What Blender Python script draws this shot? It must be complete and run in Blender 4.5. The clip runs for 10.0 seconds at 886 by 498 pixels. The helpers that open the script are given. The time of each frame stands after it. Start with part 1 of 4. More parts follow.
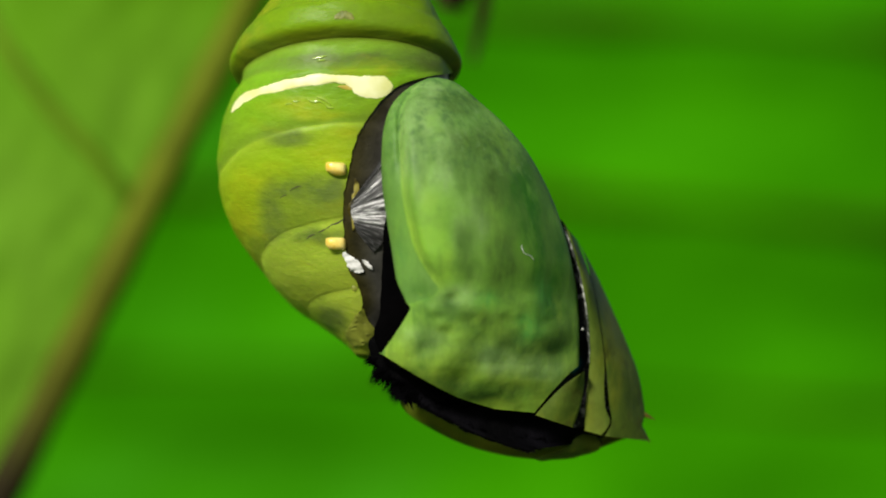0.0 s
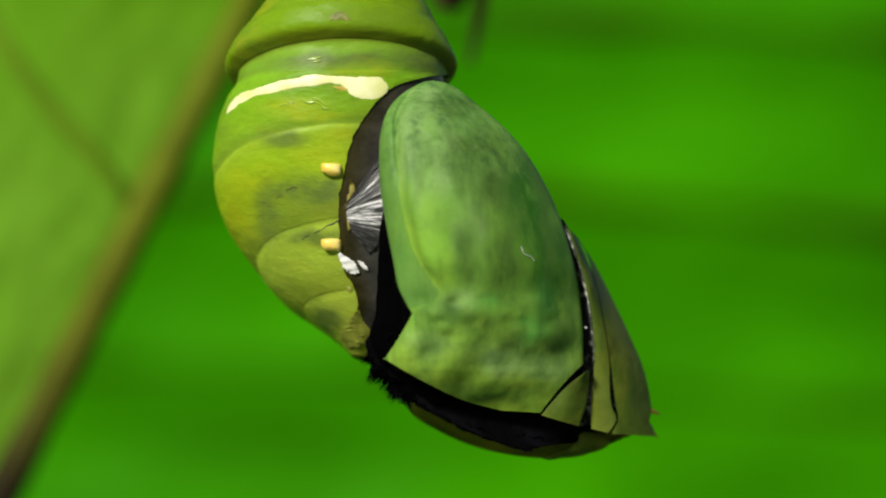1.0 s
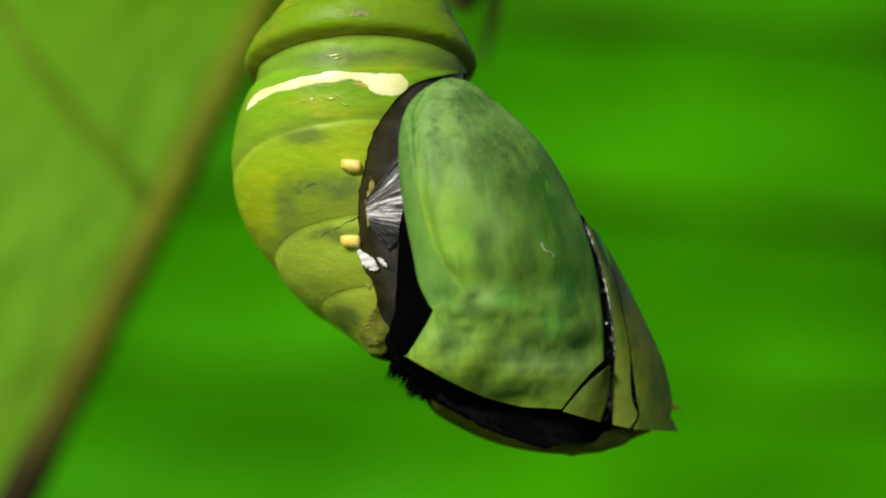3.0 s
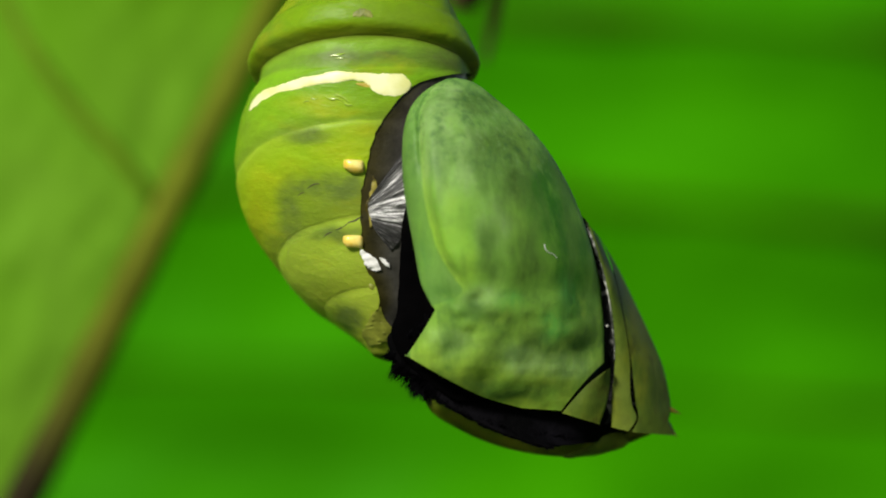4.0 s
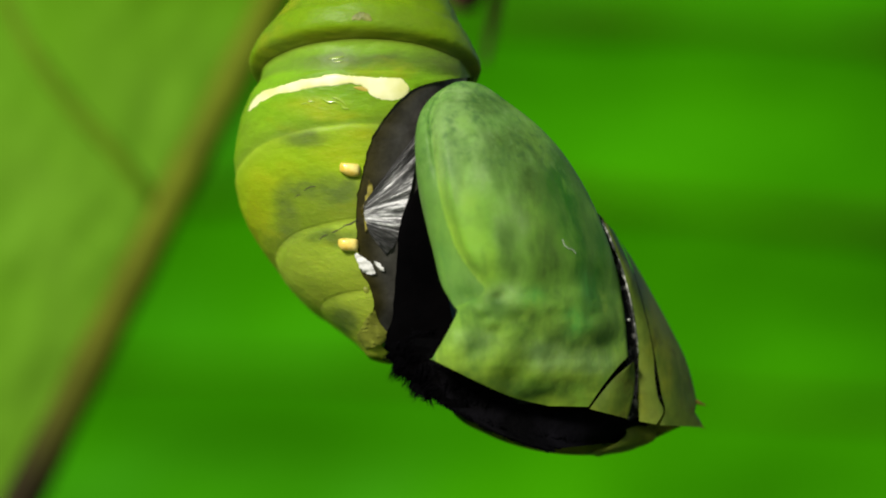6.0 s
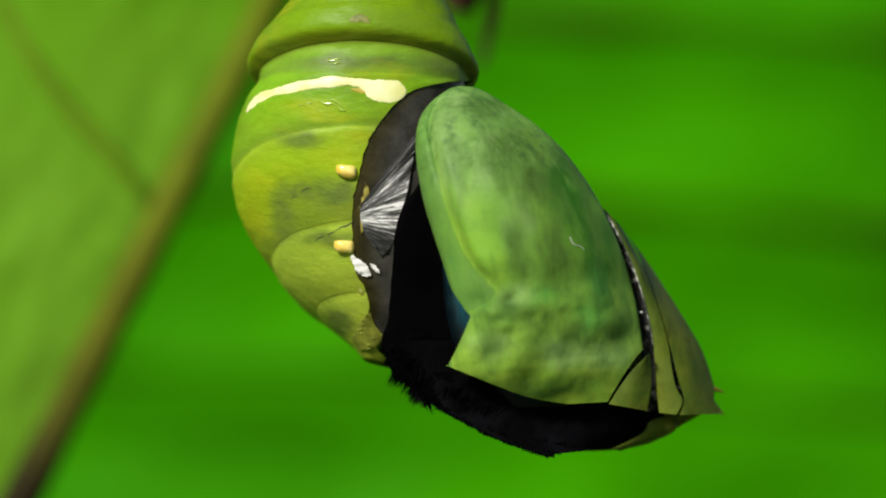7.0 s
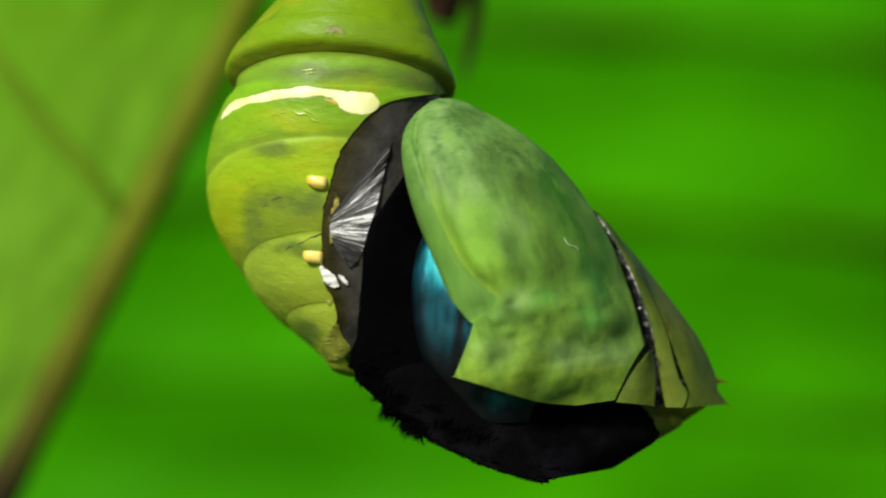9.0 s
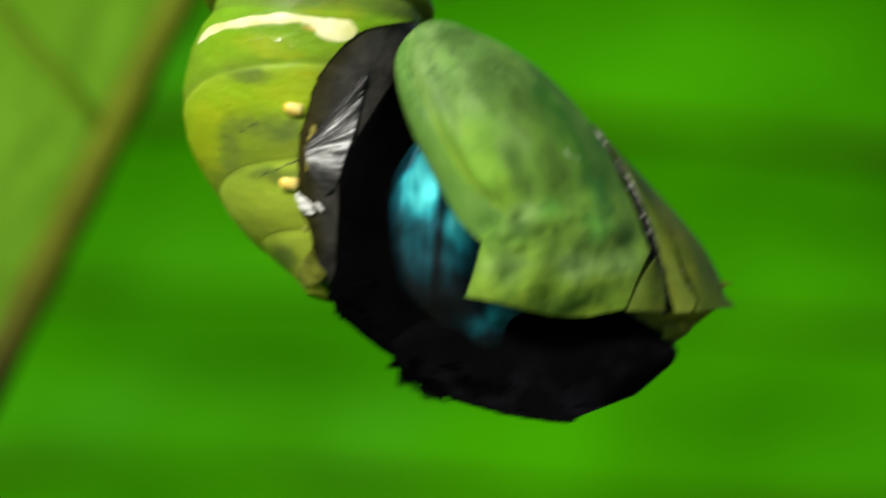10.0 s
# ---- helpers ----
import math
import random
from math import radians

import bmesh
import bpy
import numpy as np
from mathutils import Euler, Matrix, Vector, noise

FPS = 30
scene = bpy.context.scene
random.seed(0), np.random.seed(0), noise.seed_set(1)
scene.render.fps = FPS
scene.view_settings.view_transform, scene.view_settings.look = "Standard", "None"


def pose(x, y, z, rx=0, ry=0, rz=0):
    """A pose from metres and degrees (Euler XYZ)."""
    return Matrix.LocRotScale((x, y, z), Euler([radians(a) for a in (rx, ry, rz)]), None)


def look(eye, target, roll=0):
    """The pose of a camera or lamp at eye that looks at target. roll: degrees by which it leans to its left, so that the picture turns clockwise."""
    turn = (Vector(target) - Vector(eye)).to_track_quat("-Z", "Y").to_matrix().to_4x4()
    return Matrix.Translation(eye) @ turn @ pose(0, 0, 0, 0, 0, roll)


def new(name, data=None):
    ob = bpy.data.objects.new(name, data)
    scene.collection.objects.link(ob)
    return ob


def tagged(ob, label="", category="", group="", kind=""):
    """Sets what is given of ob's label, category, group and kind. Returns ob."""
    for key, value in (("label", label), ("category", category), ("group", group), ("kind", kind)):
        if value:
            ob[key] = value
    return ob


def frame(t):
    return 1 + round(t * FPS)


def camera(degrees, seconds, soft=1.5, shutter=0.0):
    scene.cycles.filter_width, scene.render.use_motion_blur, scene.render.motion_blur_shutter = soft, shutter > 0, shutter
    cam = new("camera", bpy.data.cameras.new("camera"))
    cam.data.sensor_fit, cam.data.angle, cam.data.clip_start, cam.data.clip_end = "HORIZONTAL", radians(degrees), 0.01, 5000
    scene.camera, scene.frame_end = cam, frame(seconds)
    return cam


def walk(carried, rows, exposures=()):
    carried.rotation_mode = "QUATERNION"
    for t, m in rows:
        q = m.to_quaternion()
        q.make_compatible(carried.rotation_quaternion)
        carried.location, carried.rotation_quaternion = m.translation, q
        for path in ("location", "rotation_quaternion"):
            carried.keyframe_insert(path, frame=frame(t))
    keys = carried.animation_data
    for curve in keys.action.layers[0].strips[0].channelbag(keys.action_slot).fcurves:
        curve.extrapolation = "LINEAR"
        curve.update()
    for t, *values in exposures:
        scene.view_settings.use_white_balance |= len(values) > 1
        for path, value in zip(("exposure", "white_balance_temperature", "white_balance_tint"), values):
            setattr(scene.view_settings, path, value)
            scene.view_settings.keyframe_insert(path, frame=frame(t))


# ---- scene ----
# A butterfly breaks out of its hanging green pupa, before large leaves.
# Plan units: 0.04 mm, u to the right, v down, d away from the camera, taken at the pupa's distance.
U = 4e-5
FIELD = 20.0
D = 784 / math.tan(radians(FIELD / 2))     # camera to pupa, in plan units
EYE_Z = 1.25


def at(u, v, d=0.0):
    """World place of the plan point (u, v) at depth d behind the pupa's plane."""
    k = (D + d) / D
    return Vector(((u - 784) * U * k, (D + d) * U, EYE_Z + (441 - v) * U * k))


# ---------------------------------------------------------------- camera
cam = camera(FIELD, 10.0, soft=2.0, shutter=0.5)
cam.data.dof.use_dof = True
cam.data.dof.focus_distance = (D - 130) * U
cam.data.dof.aperture_fstop = 15.0

# seconds, tilt upwards in plan units
TILT = [(0, 0), (5.5, 0), (7, 4), (7.5, 8), (8, 9), (8.5, 12), (9, 24), (9.3, 34), (9.5, 42), (9.6, 49),
        (9.7, 50), (9.8, 42), (9.9, -75), (10, -135)]
walk(cam, [(t, pose(0, 0, EYE_Z, 90 + math.degrees(math.atan(k / D)), 0, 0)) for t, k in TILT],
     exposures=[(0, 0.0), (5.5, 0.02), (7, 0.04), (8.5, 0.12), (9.5, 0.12), (10, 0.06)])

# ---------------------------------------------------------------- light
world = bpy.data.worlds.new("sky")
scene.world = world
world.use_nodes = True
wn = world.node_tree
sky = wn.nodes.new("ShaderNodeTexSky")
sky.sky_type = "NISHITA"
sky.sun_disc = False
SUN_FROM = Vector((-0.50, -0.95, 0.66))
sky.sun_elevation = math.asin(SUN_FROM.normalized().z)
sky.sun_rotation = math.atan2(SUN_FROM.x, SUN_FROM.y)
wn.links.new(sky.outputs[0], wn.nodes["Background"].inputs[0])
wn.nodes["Background"].inputs[1].default_value = 0.06

sun = new("sun", bpy.data.lights.new("sun", "SUN"))
sun.data.energy = 4.5
sun.data.angle = radians(10)
sun.data.color = (1.0, 0.95, 0.86)
sun.matrix_world = look(SUN_FROM, (0, 0, 0))
scene.view_settings.exposure = 0.0

# ---------------------------------------------------------------- materials


def nodes_of(name):
    m = bpy.data.materials.new(name)
    m.use_nodes = True
    nt = m.node_tree
    return m, nt, nt.nodes["Principled BSDF"]


def noise_node(nt, scale, detail=4.0, rough=0.55, stretch=(1, 1, 1), turn=0.0):
    co = nt.nodes.new("ShaderNodeTexCoord")
    mp = nt.nodes.new("ShaderNodeMapping")
    mp.inputs["Scale"].default_value = stretch
    mp.inputs["Rotation"].default_value = (0, radians(turn), 0)
    nt.links.new(co.outputs["Object"], mp.inputs["Vector"])
    n = nt.nodes.new("ShaderNodeTexNoise")
    n.inputs["Scale"].default_value = scale
    n.inputs["Detail"].default_value = detail
    n.inputs["Roughness"].default_value = rough
    nt.links.new(mp.outputs[0], n.inputs["Vector"])
    return n.outputs["Fac"]


def ramp_node(nt, fac, stops):
    r = nt.nodes.new("ShaderNodeValToRGB")
    el = r.color_ramp.elements
    while len(el) < len(stops):
        el.new(0.5)
    for e, (p, c) in zip(el, stops):
        e.position, e.color = p, (*c, 1)
    nt.links.new(fac, r.inputs[0])
    return r.outputs[0]


def mix_node(nt, fac, a, b, mode="MIX"):
    m = nt.nodes.new("ShaderNodeMix")
    m.data_type, m.blend_type = "RGBA", mode
    for k, x in (("Factor", fac), ("A", a), ("B", b)):
        sock = [i for i in m.inputs if i.name == k and i.type == ("VALUE" if k == "Factor" else "RGBA")][0]
        if isinstance(x, (int, float)):
            sock.default_value = x
        elif isinstance(x, tuple):
            sock.default_value = (*x, 1)
        else:
            nt.links.new(x, sock)
    return [o for o in m.outputs if o.type == "RGBA"][0]


def bump_node(nt, bsdf, fac, strength, dist, chain=None):
    b = nt.nodes.new("ShaderNodeBump")
    b.inputs["Strength"].default_value = strength
    b.inputs["Distance"].default_value = dist
    nt.links.new(fac, b.inputs["Height"])
    if chain:
        nt.links.new(chain, b.inputs["Normal"])
    nt.links.new(b.outputs[0], bsdf.inputs["Normal"])
    return b.outputs[0]


def simple(name, a, b, scale, rough=0.5, metal=0.0, bump=0.0, dist=1e-4, stretch=(1, 1, 1), coat=0.0, lo=0.35, hi=0.65, spec=0.4):
    m, nt, bs = nodes_of(name)
    n = noise_node(nt, scale, stretch=stretch)
    nt.links.new(ramp_node(nt, n, [(lo, a), (hi, b)]), bs.inputs["Base Color"])
    bs.inputs["Roughness"].default_value = rough
    bs.inputs["Metallic"].default_value = metal
    bs.inputs["Specular IOR Level"].default_value = spec
    bs.inputs["Coat Weight"].default_value = coat
    if bump:
        bump_node(nt, bs, noise_node(nt, scale * 3, stretch=stretch), bump, dist)
    return m


def attr(nt, name):
    a = nt.nodes.new("ShaderNodeAttribute")
    a.attribute_name = name
    return a.outputs["Fac"]


def abdomen_material():
    """Yellow-green cuticle: pigment bands by segment with fold shade and lit rims painted in, grey-green and yellow
    blotches, waxy gloss.
    """
    m, nt, bs = nodes_of("abdomen_cuticle")
    seg = attr(nt, "along")
    # dark stops above the folds paint their shade, pale stops below their lit rims
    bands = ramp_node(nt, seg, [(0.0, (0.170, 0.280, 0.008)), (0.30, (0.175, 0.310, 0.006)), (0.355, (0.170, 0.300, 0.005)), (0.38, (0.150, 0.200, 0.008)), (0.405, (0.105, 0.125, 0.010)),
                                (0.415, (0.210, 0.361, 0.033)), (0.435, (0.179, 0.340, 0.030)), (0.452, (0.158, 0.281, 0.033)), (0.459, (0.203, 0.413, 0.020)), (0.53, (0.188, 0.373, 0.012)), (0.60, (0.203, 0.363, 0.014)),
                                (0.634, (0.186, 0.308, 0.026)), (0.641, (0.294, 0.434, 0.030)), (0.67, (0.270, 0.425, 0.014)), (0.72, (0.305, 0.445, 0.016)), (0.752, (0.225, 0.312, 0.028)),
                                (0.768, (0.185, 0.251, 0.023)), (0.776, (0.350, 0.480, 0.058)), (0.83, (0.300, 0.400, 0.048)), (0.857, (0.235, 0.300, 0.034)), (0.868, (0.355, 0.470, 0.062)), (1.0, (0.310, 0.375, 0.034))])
    big = noise_node(nt, 190, 3, 0.5, (1, 1, 1.7))
    c = mix_node(nt, ramp_node(nt, big, [(0.48, (0, 0, 0)), (0.66, (0.5, 0.5, 0.5))]), bands, (0.140, 0.224, 0.026))
    fray = ramp_node(nt, noise_node(nt, 520, 4, 0.6, (1, 1, 1.6), -14), [(0.3, (0.45, 0.45, 0.45)), (0.6, (1, 1, 1))])
    yel = mix_node(nt, 1.0, fray, ramp_node(nt, attr(nt, "yellow"), [(0.1, (0, 0, 0)), (0.9, (0.75, 0.75, 0.75))]), "MULTIPLY")
    c = mix_node(nt, yel, c, (0.345, 0.405, 0.014))
    gry = mix_node(nt, 1.0, fray, ramp_node(nt, attr(nt, "grey"), [(0.1, (0, 0, 0)), (0.8, (0.95, 0.95, 0.95))]), "MULTIPLY")
    c = mix_node(nt, gry, c, (0.118, 0.172, 0.042))
    ochre = noise_node(nt, 210, 4, 0.6, (0.6, 1, 1.5), -14)
    c = mix_node(nt, ramp_node(nt, ochre, [(0.56, (0, 0, 0)), (0.70, (0.45, 0.45, 0.45))]), c, (0.34, 0.34, 0.015))
    fine = noise_node(nt, 2600, 4, 0.6)
    c = mix_node(nt, 0.2, c, ramp_node(nt, fine, [(0.3, (0.55, 0.55, 0.55)), (0.7, (1, 1, 1))]), "MULTIPLY")
    c = mix_node(nt, 1.0, c, (0.96, 1.0, 0.7), "MULTIPLY")
    nt.links.new(c, bs.inputs["Base Color"])
    bs.inputs["Roughness"].default_value = 0.42
    bs.inputs["Specular IOR Level"].default_value = 0.14
    bs.inputs["Subsurface Weight"].default_value = 0.25
    bs.inputs["Subsurface Radius"].default_value = (0.6, 1.0, 0.15)
    bs.inputs["Subsurface Scale"].default_value = 6e-4
    b = bump_node(nt, bs, noise_node(nt, 420, 4, 0.55, (1, 1, 1.6)), 0.36, 3e-4)
    b = bump_node(nt, bs, noise_node(nt, 1000, 4, 0.6, (0.6, 1, 1.5)), 0.5, 1.8e-4, b)
    bump_node(nt, bs, noise_node(nt, 3000, 3), 0.12, 5e-5, b)
    return m


def case_material():
    """Blue-green wing case with pale bloom, olive, teal and yellow patches that fray into one another; painted in too:
    deep green shade on the right flank, a sheen at the upper left, a lit ridge.
    """
    m, nt, bs = nodes_of("wing_case_cuticle")
    along, across = attr(nt, "along"), attr(nt, "across")
    c = ramp_node(nt, along, [(0.0, (0.155, 0.320, 0.075)), (0.22, (0.190, 0.365, 0.075)), (0.5, (0.200, 0.395, 0.046)), (0.66, (0.215, 0.410, 0.064)),
                              (0.80, (0.265, 0.425, 0.064)), (0.90, (0.275, 0.390, 0.046)), (1.0, (0.215, 0.310, 0.034))])
    # highlight line painted where the margin's ridge catches the light
    edge = mix_node(nt, 1.0, ramp_node(nt, across, [(0.092, (0, 0, 0)), (0.102, (0.6, 0.6, 0.6)), (0.118, (0.4, 0.4, 0.4)), (0.16, (0, 0, 0))]),
                    ramp_node(nt, along, [(0.10, (0.2, 0.2, 0.2)), (0.36, (1, 1, 1)), (0.60, (1, 1, 1)), (0.66, (0, 0, 0))]), "MULTIPLY")
    lip = ramp_node(nt, across, [(0.02, (0.9, 0.9, 0.9)), (0.088, (0.8, 0.8, 0.8)), (0.098, (0, 0, 0))])
    fray = noise_node(nt, 430, 5, 0.62, (1, 1, 0.6), 27)
    ragged = ramp_node(nt, fray, [(0.34, (0.25, 0.25, 0.25)), (0.6, (1, 1, 1))])
    other = ramp_node(nt, fray, [(0.4, (1, 1, 1)), (0.66, (0.3, 0.3, 0.3))])
    # the deep tint darkens the flank that turns from the sun
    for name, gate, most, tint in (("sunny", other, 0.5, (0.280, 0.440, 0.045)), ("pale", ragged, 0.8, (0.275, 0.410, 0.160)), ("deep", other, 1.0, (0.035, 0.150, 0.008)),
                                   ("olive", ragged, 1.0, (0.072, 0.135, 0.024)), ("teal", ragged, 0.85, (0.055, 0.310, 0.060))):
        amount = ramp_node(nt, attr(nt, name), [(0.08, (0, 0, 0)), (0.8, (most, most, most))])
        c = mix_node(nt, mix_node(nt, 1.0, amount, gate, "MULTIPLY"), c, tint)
    c = mix_node(nt, lip, c, (0.130, 0.260, 0.058))
    c = mix_node(nt, edge, c, (0.370, 0.560, 0.070))
    big = noise_node(nt, 300, 5, 0.6)
    c = mix_node(nt, ramp_node(nt, big, [(0.44, (0, 0, 0)), (0.64, (0.42, 0.42, 0.42))]), c, (0.080, 0.165, 0.030))
    streak = noise_node(nt, 330, 5, 0.6, (1, 1, 0.22), 27)
    c = mix_node(nt, ramp_node(nt, streak, [(0.36, (0.65, 0.65, 0.65)), (0.52, (0, 0, 0))]), c, (0.075, 0.160, 0.026))
    c = mix_node(nt, ramp_node(nt, streak, [(0.54, (0, 0, 0)), (0.68, (0.4, 0.4, 0.4))]), c, (0.236, 0.444, 0.060))
    knob = noise_node(nt, 480, 4, 0.58, (1, 1, 0.8), 35)
    belt = ramp_node(nt, along, [(0.58, (0, 0, 0)), (0.66, (0.45, 0.45, 0.45)), (0.78, (0.4, 0.4, 0.4)), (0.92, (0.25, 0.25, 0.25))])
    kb = mix_node(nt, 1.0, belt, ramp_node(nt, knob, [(0.36, (1, 1, 1)), (0.48, (0, 0, 0))]), "MULTIPLY")
    c = mix_node(nt, kb, c, (0.060, 0.140, 0.035))
    kl = mix_node(nt, 1.0, belt, ramp_node(nt, knob, [(0.54, (0, 0, 0)), (0.66, (0.8, 0.8, 0.8))]), "MULTIPLY")
    c = mix_node(nt, kl, c, (0.300, 0.440, 0.060))
    spots = noise_node(nt, 1100, 7, 0.74, (1, 1, 0.75), 30)
    near_top = ramp_node(nt, along, [(0.02, (0.55, 0.55, 0.55)), (0.20, (0.5, 0.5, 0.5)), (0.36, (0.0, 0.0, 0.0))])
    sp = mix_node(nt, 1.0, near_top, ramp_node(nt, spots, [(0.5, (0, 0, 0)), (0.62, (1, 1, 1))]), "MULTIPLY")
    c = mix_node(nt, sp, c, (0.030, 0.095, 0.034))
    sl = mix_node(nt, 1.0, near_top, ramp_node(nt, spots, [(0.36, (0.7, 0.7, 0.7)), (0.46, (0, 0, 0))]), "MULTIPLY")
    c = mix_node(nt, sl, c, (0.270, 0.420, 0.180))
    c = mix_node(nt, 0.22, c, ramp_node(nt, noise_node(nt, 3000, 4, 0.6), [(0.3, (0.6, 0.6, 0.6)), (0.7, (1, 1, 1))]), "MULTIPLY")
    c = mix_node(nt, 1.0, c, (0.92, 1.0, 0.82), "MULTIPLY")
    nt.links.new(c, bs.inputs["Base Color"])
    bs.inputs["Roughness"].default_value = 0.48
    bs.inputs["Specular IOR Level"].default_value = 0.16
    bs.inputs["Subsurface Weight"].default_value = 0.15
    bs.inputs["Subsurface Radius"].default_value = (0.5, 1.0, 0.2)
    bs.inputs["Subsurface Scale"].default_value = 4e-4
    b = bump_node(nt, bs, noise_node(nt, 330, 5, 0.5), 0.22, 3e-4)
    b = bump_node(nt, bs, spots, 0.3, 1.6e-4, b)
    bump_node(nt, bs, noise_node(nt, 1900, 5, 0.65), 0.25, 8e-5, b)
    return m


def wing_material():
    """Black scales with a metallic blue band."""
    m, nt, bs = nodes_of("butterfly_wing")
    along, across = attr(nt, "along"), attr(nt, "across")
    n = noise_node(nt, 700, 4, 0.6, (1, 1, 0.35))
    blue = ramp_node(nt, along, [(0.0, (0.001, 0.001, 0.0015)), (0.12, (0.002, 0.012, 0.018)), (0.4, (0.008, 0.14, 0.19)), (0.7, (0.035, 0.50, 0.60)), (1.0, (0.12, 0.88, 0.95))])
    blue = mix_node(nt, 0.4, blue, ramp_node(nt, n, [(0.32, (0.2, 0.2, 0.2)), (0.6, (1, 1, 1))]), "MULTIPLY")
    edge = ramp_node(nt, across, [(0.02, (0, 0, 0)), (0.08, (1, 1, 1))])
    c = mix_node(nt, edge, (0.002, 0.002, 0.0025), blue)
    nt.links.new(c, bs.inputs["Base Color"])
    bs.inputs["Metallic"].default_value = 0.6
    bs.inputs["Roughness"].default_value = 0.45
    bump_node(nt, bs, noise_node(nt, 2500, 3), 0.3, 5e-5)
    return m


def leaf_material(name, a, b, c, scale, stretch, rough=0.45):
    m, nt, bs = nodes_of(name)
    n = noise_node(nt, scale, 4, 0.55, stretch)
    col = ramp_node(nt, n, [(0.3, a), (0.5, b), (0.72, c)])
    col = mix_node(nt, 0.3, col, ramp_node(nt, noise_node(nt, scale * 9, 3), [(0.3, (0.7, 0.7, 0.7)), (0.7, (1, 1, 1))]), "MULTIPLY")
    nt.links.new(col, bs.inputs["Base Color"])
    bs.inputs["Roughness"].default_value = rough
    bs.inputs["Specular IOR Level"].default_value = 0.01
    bump_node(nt, bs, noise_node(nt, scale * 14, 3), 0.25, 2e-4)
    return m


def head_material():
    """Olive plates, brown-stained, with yellow-green patches."""
    m, nt, bs = nodes_of("head_cuticle")
    c = ramp_node(nt, noise_node(nt, 260, 5, 0.6, (1, 1, 0.6), 20), [(0.34, (0.040, 0.070, 0.010)), (0.5, (0.070, 0.110, 0.012)), (0.66, (0.125, 0.150, 0.012))])
    c = mix_node(nt, ramp_node(nt, noise_node(nt, 700, 5, 0.65), [(0.52, (0, 0, 0)), (0.66, (0.6, 0.6, 0.6))]), c, (0.050, 0.055, 0.010))
    c = mix_node(nt, ramp_node(nt, noise_node(nt, 480, 4, 0.6, (1, 1, 0.5), 25), [(0.50, (0, 0, 0)), (0.66, (0.6, 0.6, 0.6))]), c, (0.125, 0.172, 0.026))
    nt.links.new(c, bs.inputs["Base Color"])
    bs.inputs["Roughness"].default_value = 0.5
    bs.inputs["Specular IOR Level"].default_value = 0.1
    b = bump_node(nt, bs, noise_node(nt, 420, 4, 0.6), 0.45, 3e-4)
    bump_node(nt, bs, noise_node(nt, 1600, 4, 0.6), 0.3, 1e-4, b)
    return m


def chest_material():
    """Black velvet; violet-grey nap on the chest, plain black at the neck."""
    m, nt, bs = nodes_of("black_velvet")
    nap = ramp_node(nt, noise_node(nt, 170, 5, 0.6), [(0.42, (0.0006, 0.0006, 0.0008)), (0.70, (0.0062, 0.0056, 0.008))])
    c = mix_node(nt, ramp_node(nt, attr(nt, "along"), [(0.60, (0, 0, 0)), (0.74, (1, 1, 1))]), (0.0006, 0.0006, 0.0008), nap)
    nt.links.new(c, bs.inputs["Base Color"])
    bs.inputs["Roughness"].default_value = 0.8
    bs.inputs["Specular IOR Level"].default_value = 0.04
    bump_node(nt, bs, noise_node(nt, 420, 5, 0.65), 0.7, 4e-4)
    return m


M_ABDOMEN = abdomen_material()
M_HEAD = head_material()
M_CASE = case_material()
M_HORN = simple("horn_cuticle", (0.060, 0.065, 0.010), (0.170, 0.100, 0.015), 500, 0.5, 0, 0.3, 1e-4, spec=0.15)
M_BACK = simple("back_cuticle", (0.20, 0.34, 0.015), (0.40, 0.50, 0.04), 300, 0.45, 0, 0.3, 2e-4)
M_LIP = simple("torn_cuticle", (0.11, 0.12, 0.014), (0.23, 0.26, 0.03), 500, 0.5, 0, 0.4, 2e-4)
M_CREAM = simple("cream_pigment", (0.72, 0.72, 0.27), (0.88, 0.88, 0.50), 500, 0.4, 0, 0.2, 5e-5)
M_WHITE = simple("white_skin", (0.45, 0.45, 0.42), (0.85, 0.85, 0.82), 900, 0.3, 0, 0.5, 1.5e-4)
M_PALE = simple("pale_crust", (0.04, 0.045, 0.035), (0.60, 0.60, 0.55), 1300, 0.4, 0, 0.5, 1e-4, lo=0.47, hi=0.64)
M_SCAR = simple("scar", (0.13, 0.16, 0.02), (0.26, 0.27, 0.05), 1200, 0.5, 0, 0.5, 1.5e-4)
M_AMBER = simple("amber_pigment", (0.05, 0.040, 0.006), (0.30, 0.26, 0.05), 1200, 0.2, 0, 0.6, 2e-4, lo=0.44, hi=0.62)
M_OCHRE = simple("ochre_pigment", (0.36, 0.27, 0.025), (0.52, 0.42, 0.07), 900, 0.4)
M_WET = simple("wet_cuticle", (0.26, 0.40, 0.03), (0.34, 0.48, 0.06), 900, 0.16, spec=1.0)
M_CRUST = simple("crusted_skin", (0.001, 0.001, 0.001), (0.32, 0.32, 0.29), 1500, 0.4, 0, 0.6, 2e-4, lo=0.55, hi=0.72, spec=0.2)
M_GOLD = simple("gold_spot", (0.82, 0.52, 0.03), (1.0, 0.84, 0.26), 900, 0.25, 0.15, 0.4, 1e-4)
M_CRACK = simple("crack_line", (0.03, 0.03, 0.015), (0.07, 0.06, 0.03), 900, 0.8)
M_BLACK = simple("black_body", (0.0003, 0.0003, 0.0004), (0.0014, 0.0012, 0.0014), 260, 0.9, 0, 0.6, 2e-4, spec=0.02)
M_FUR = simple("black_fur", (0.0008, 0.0008, 0.001), (0.0036, 0.0034, 0.0042), 200, 0.9, spec=0.01)
M_CHEST = chest_material()
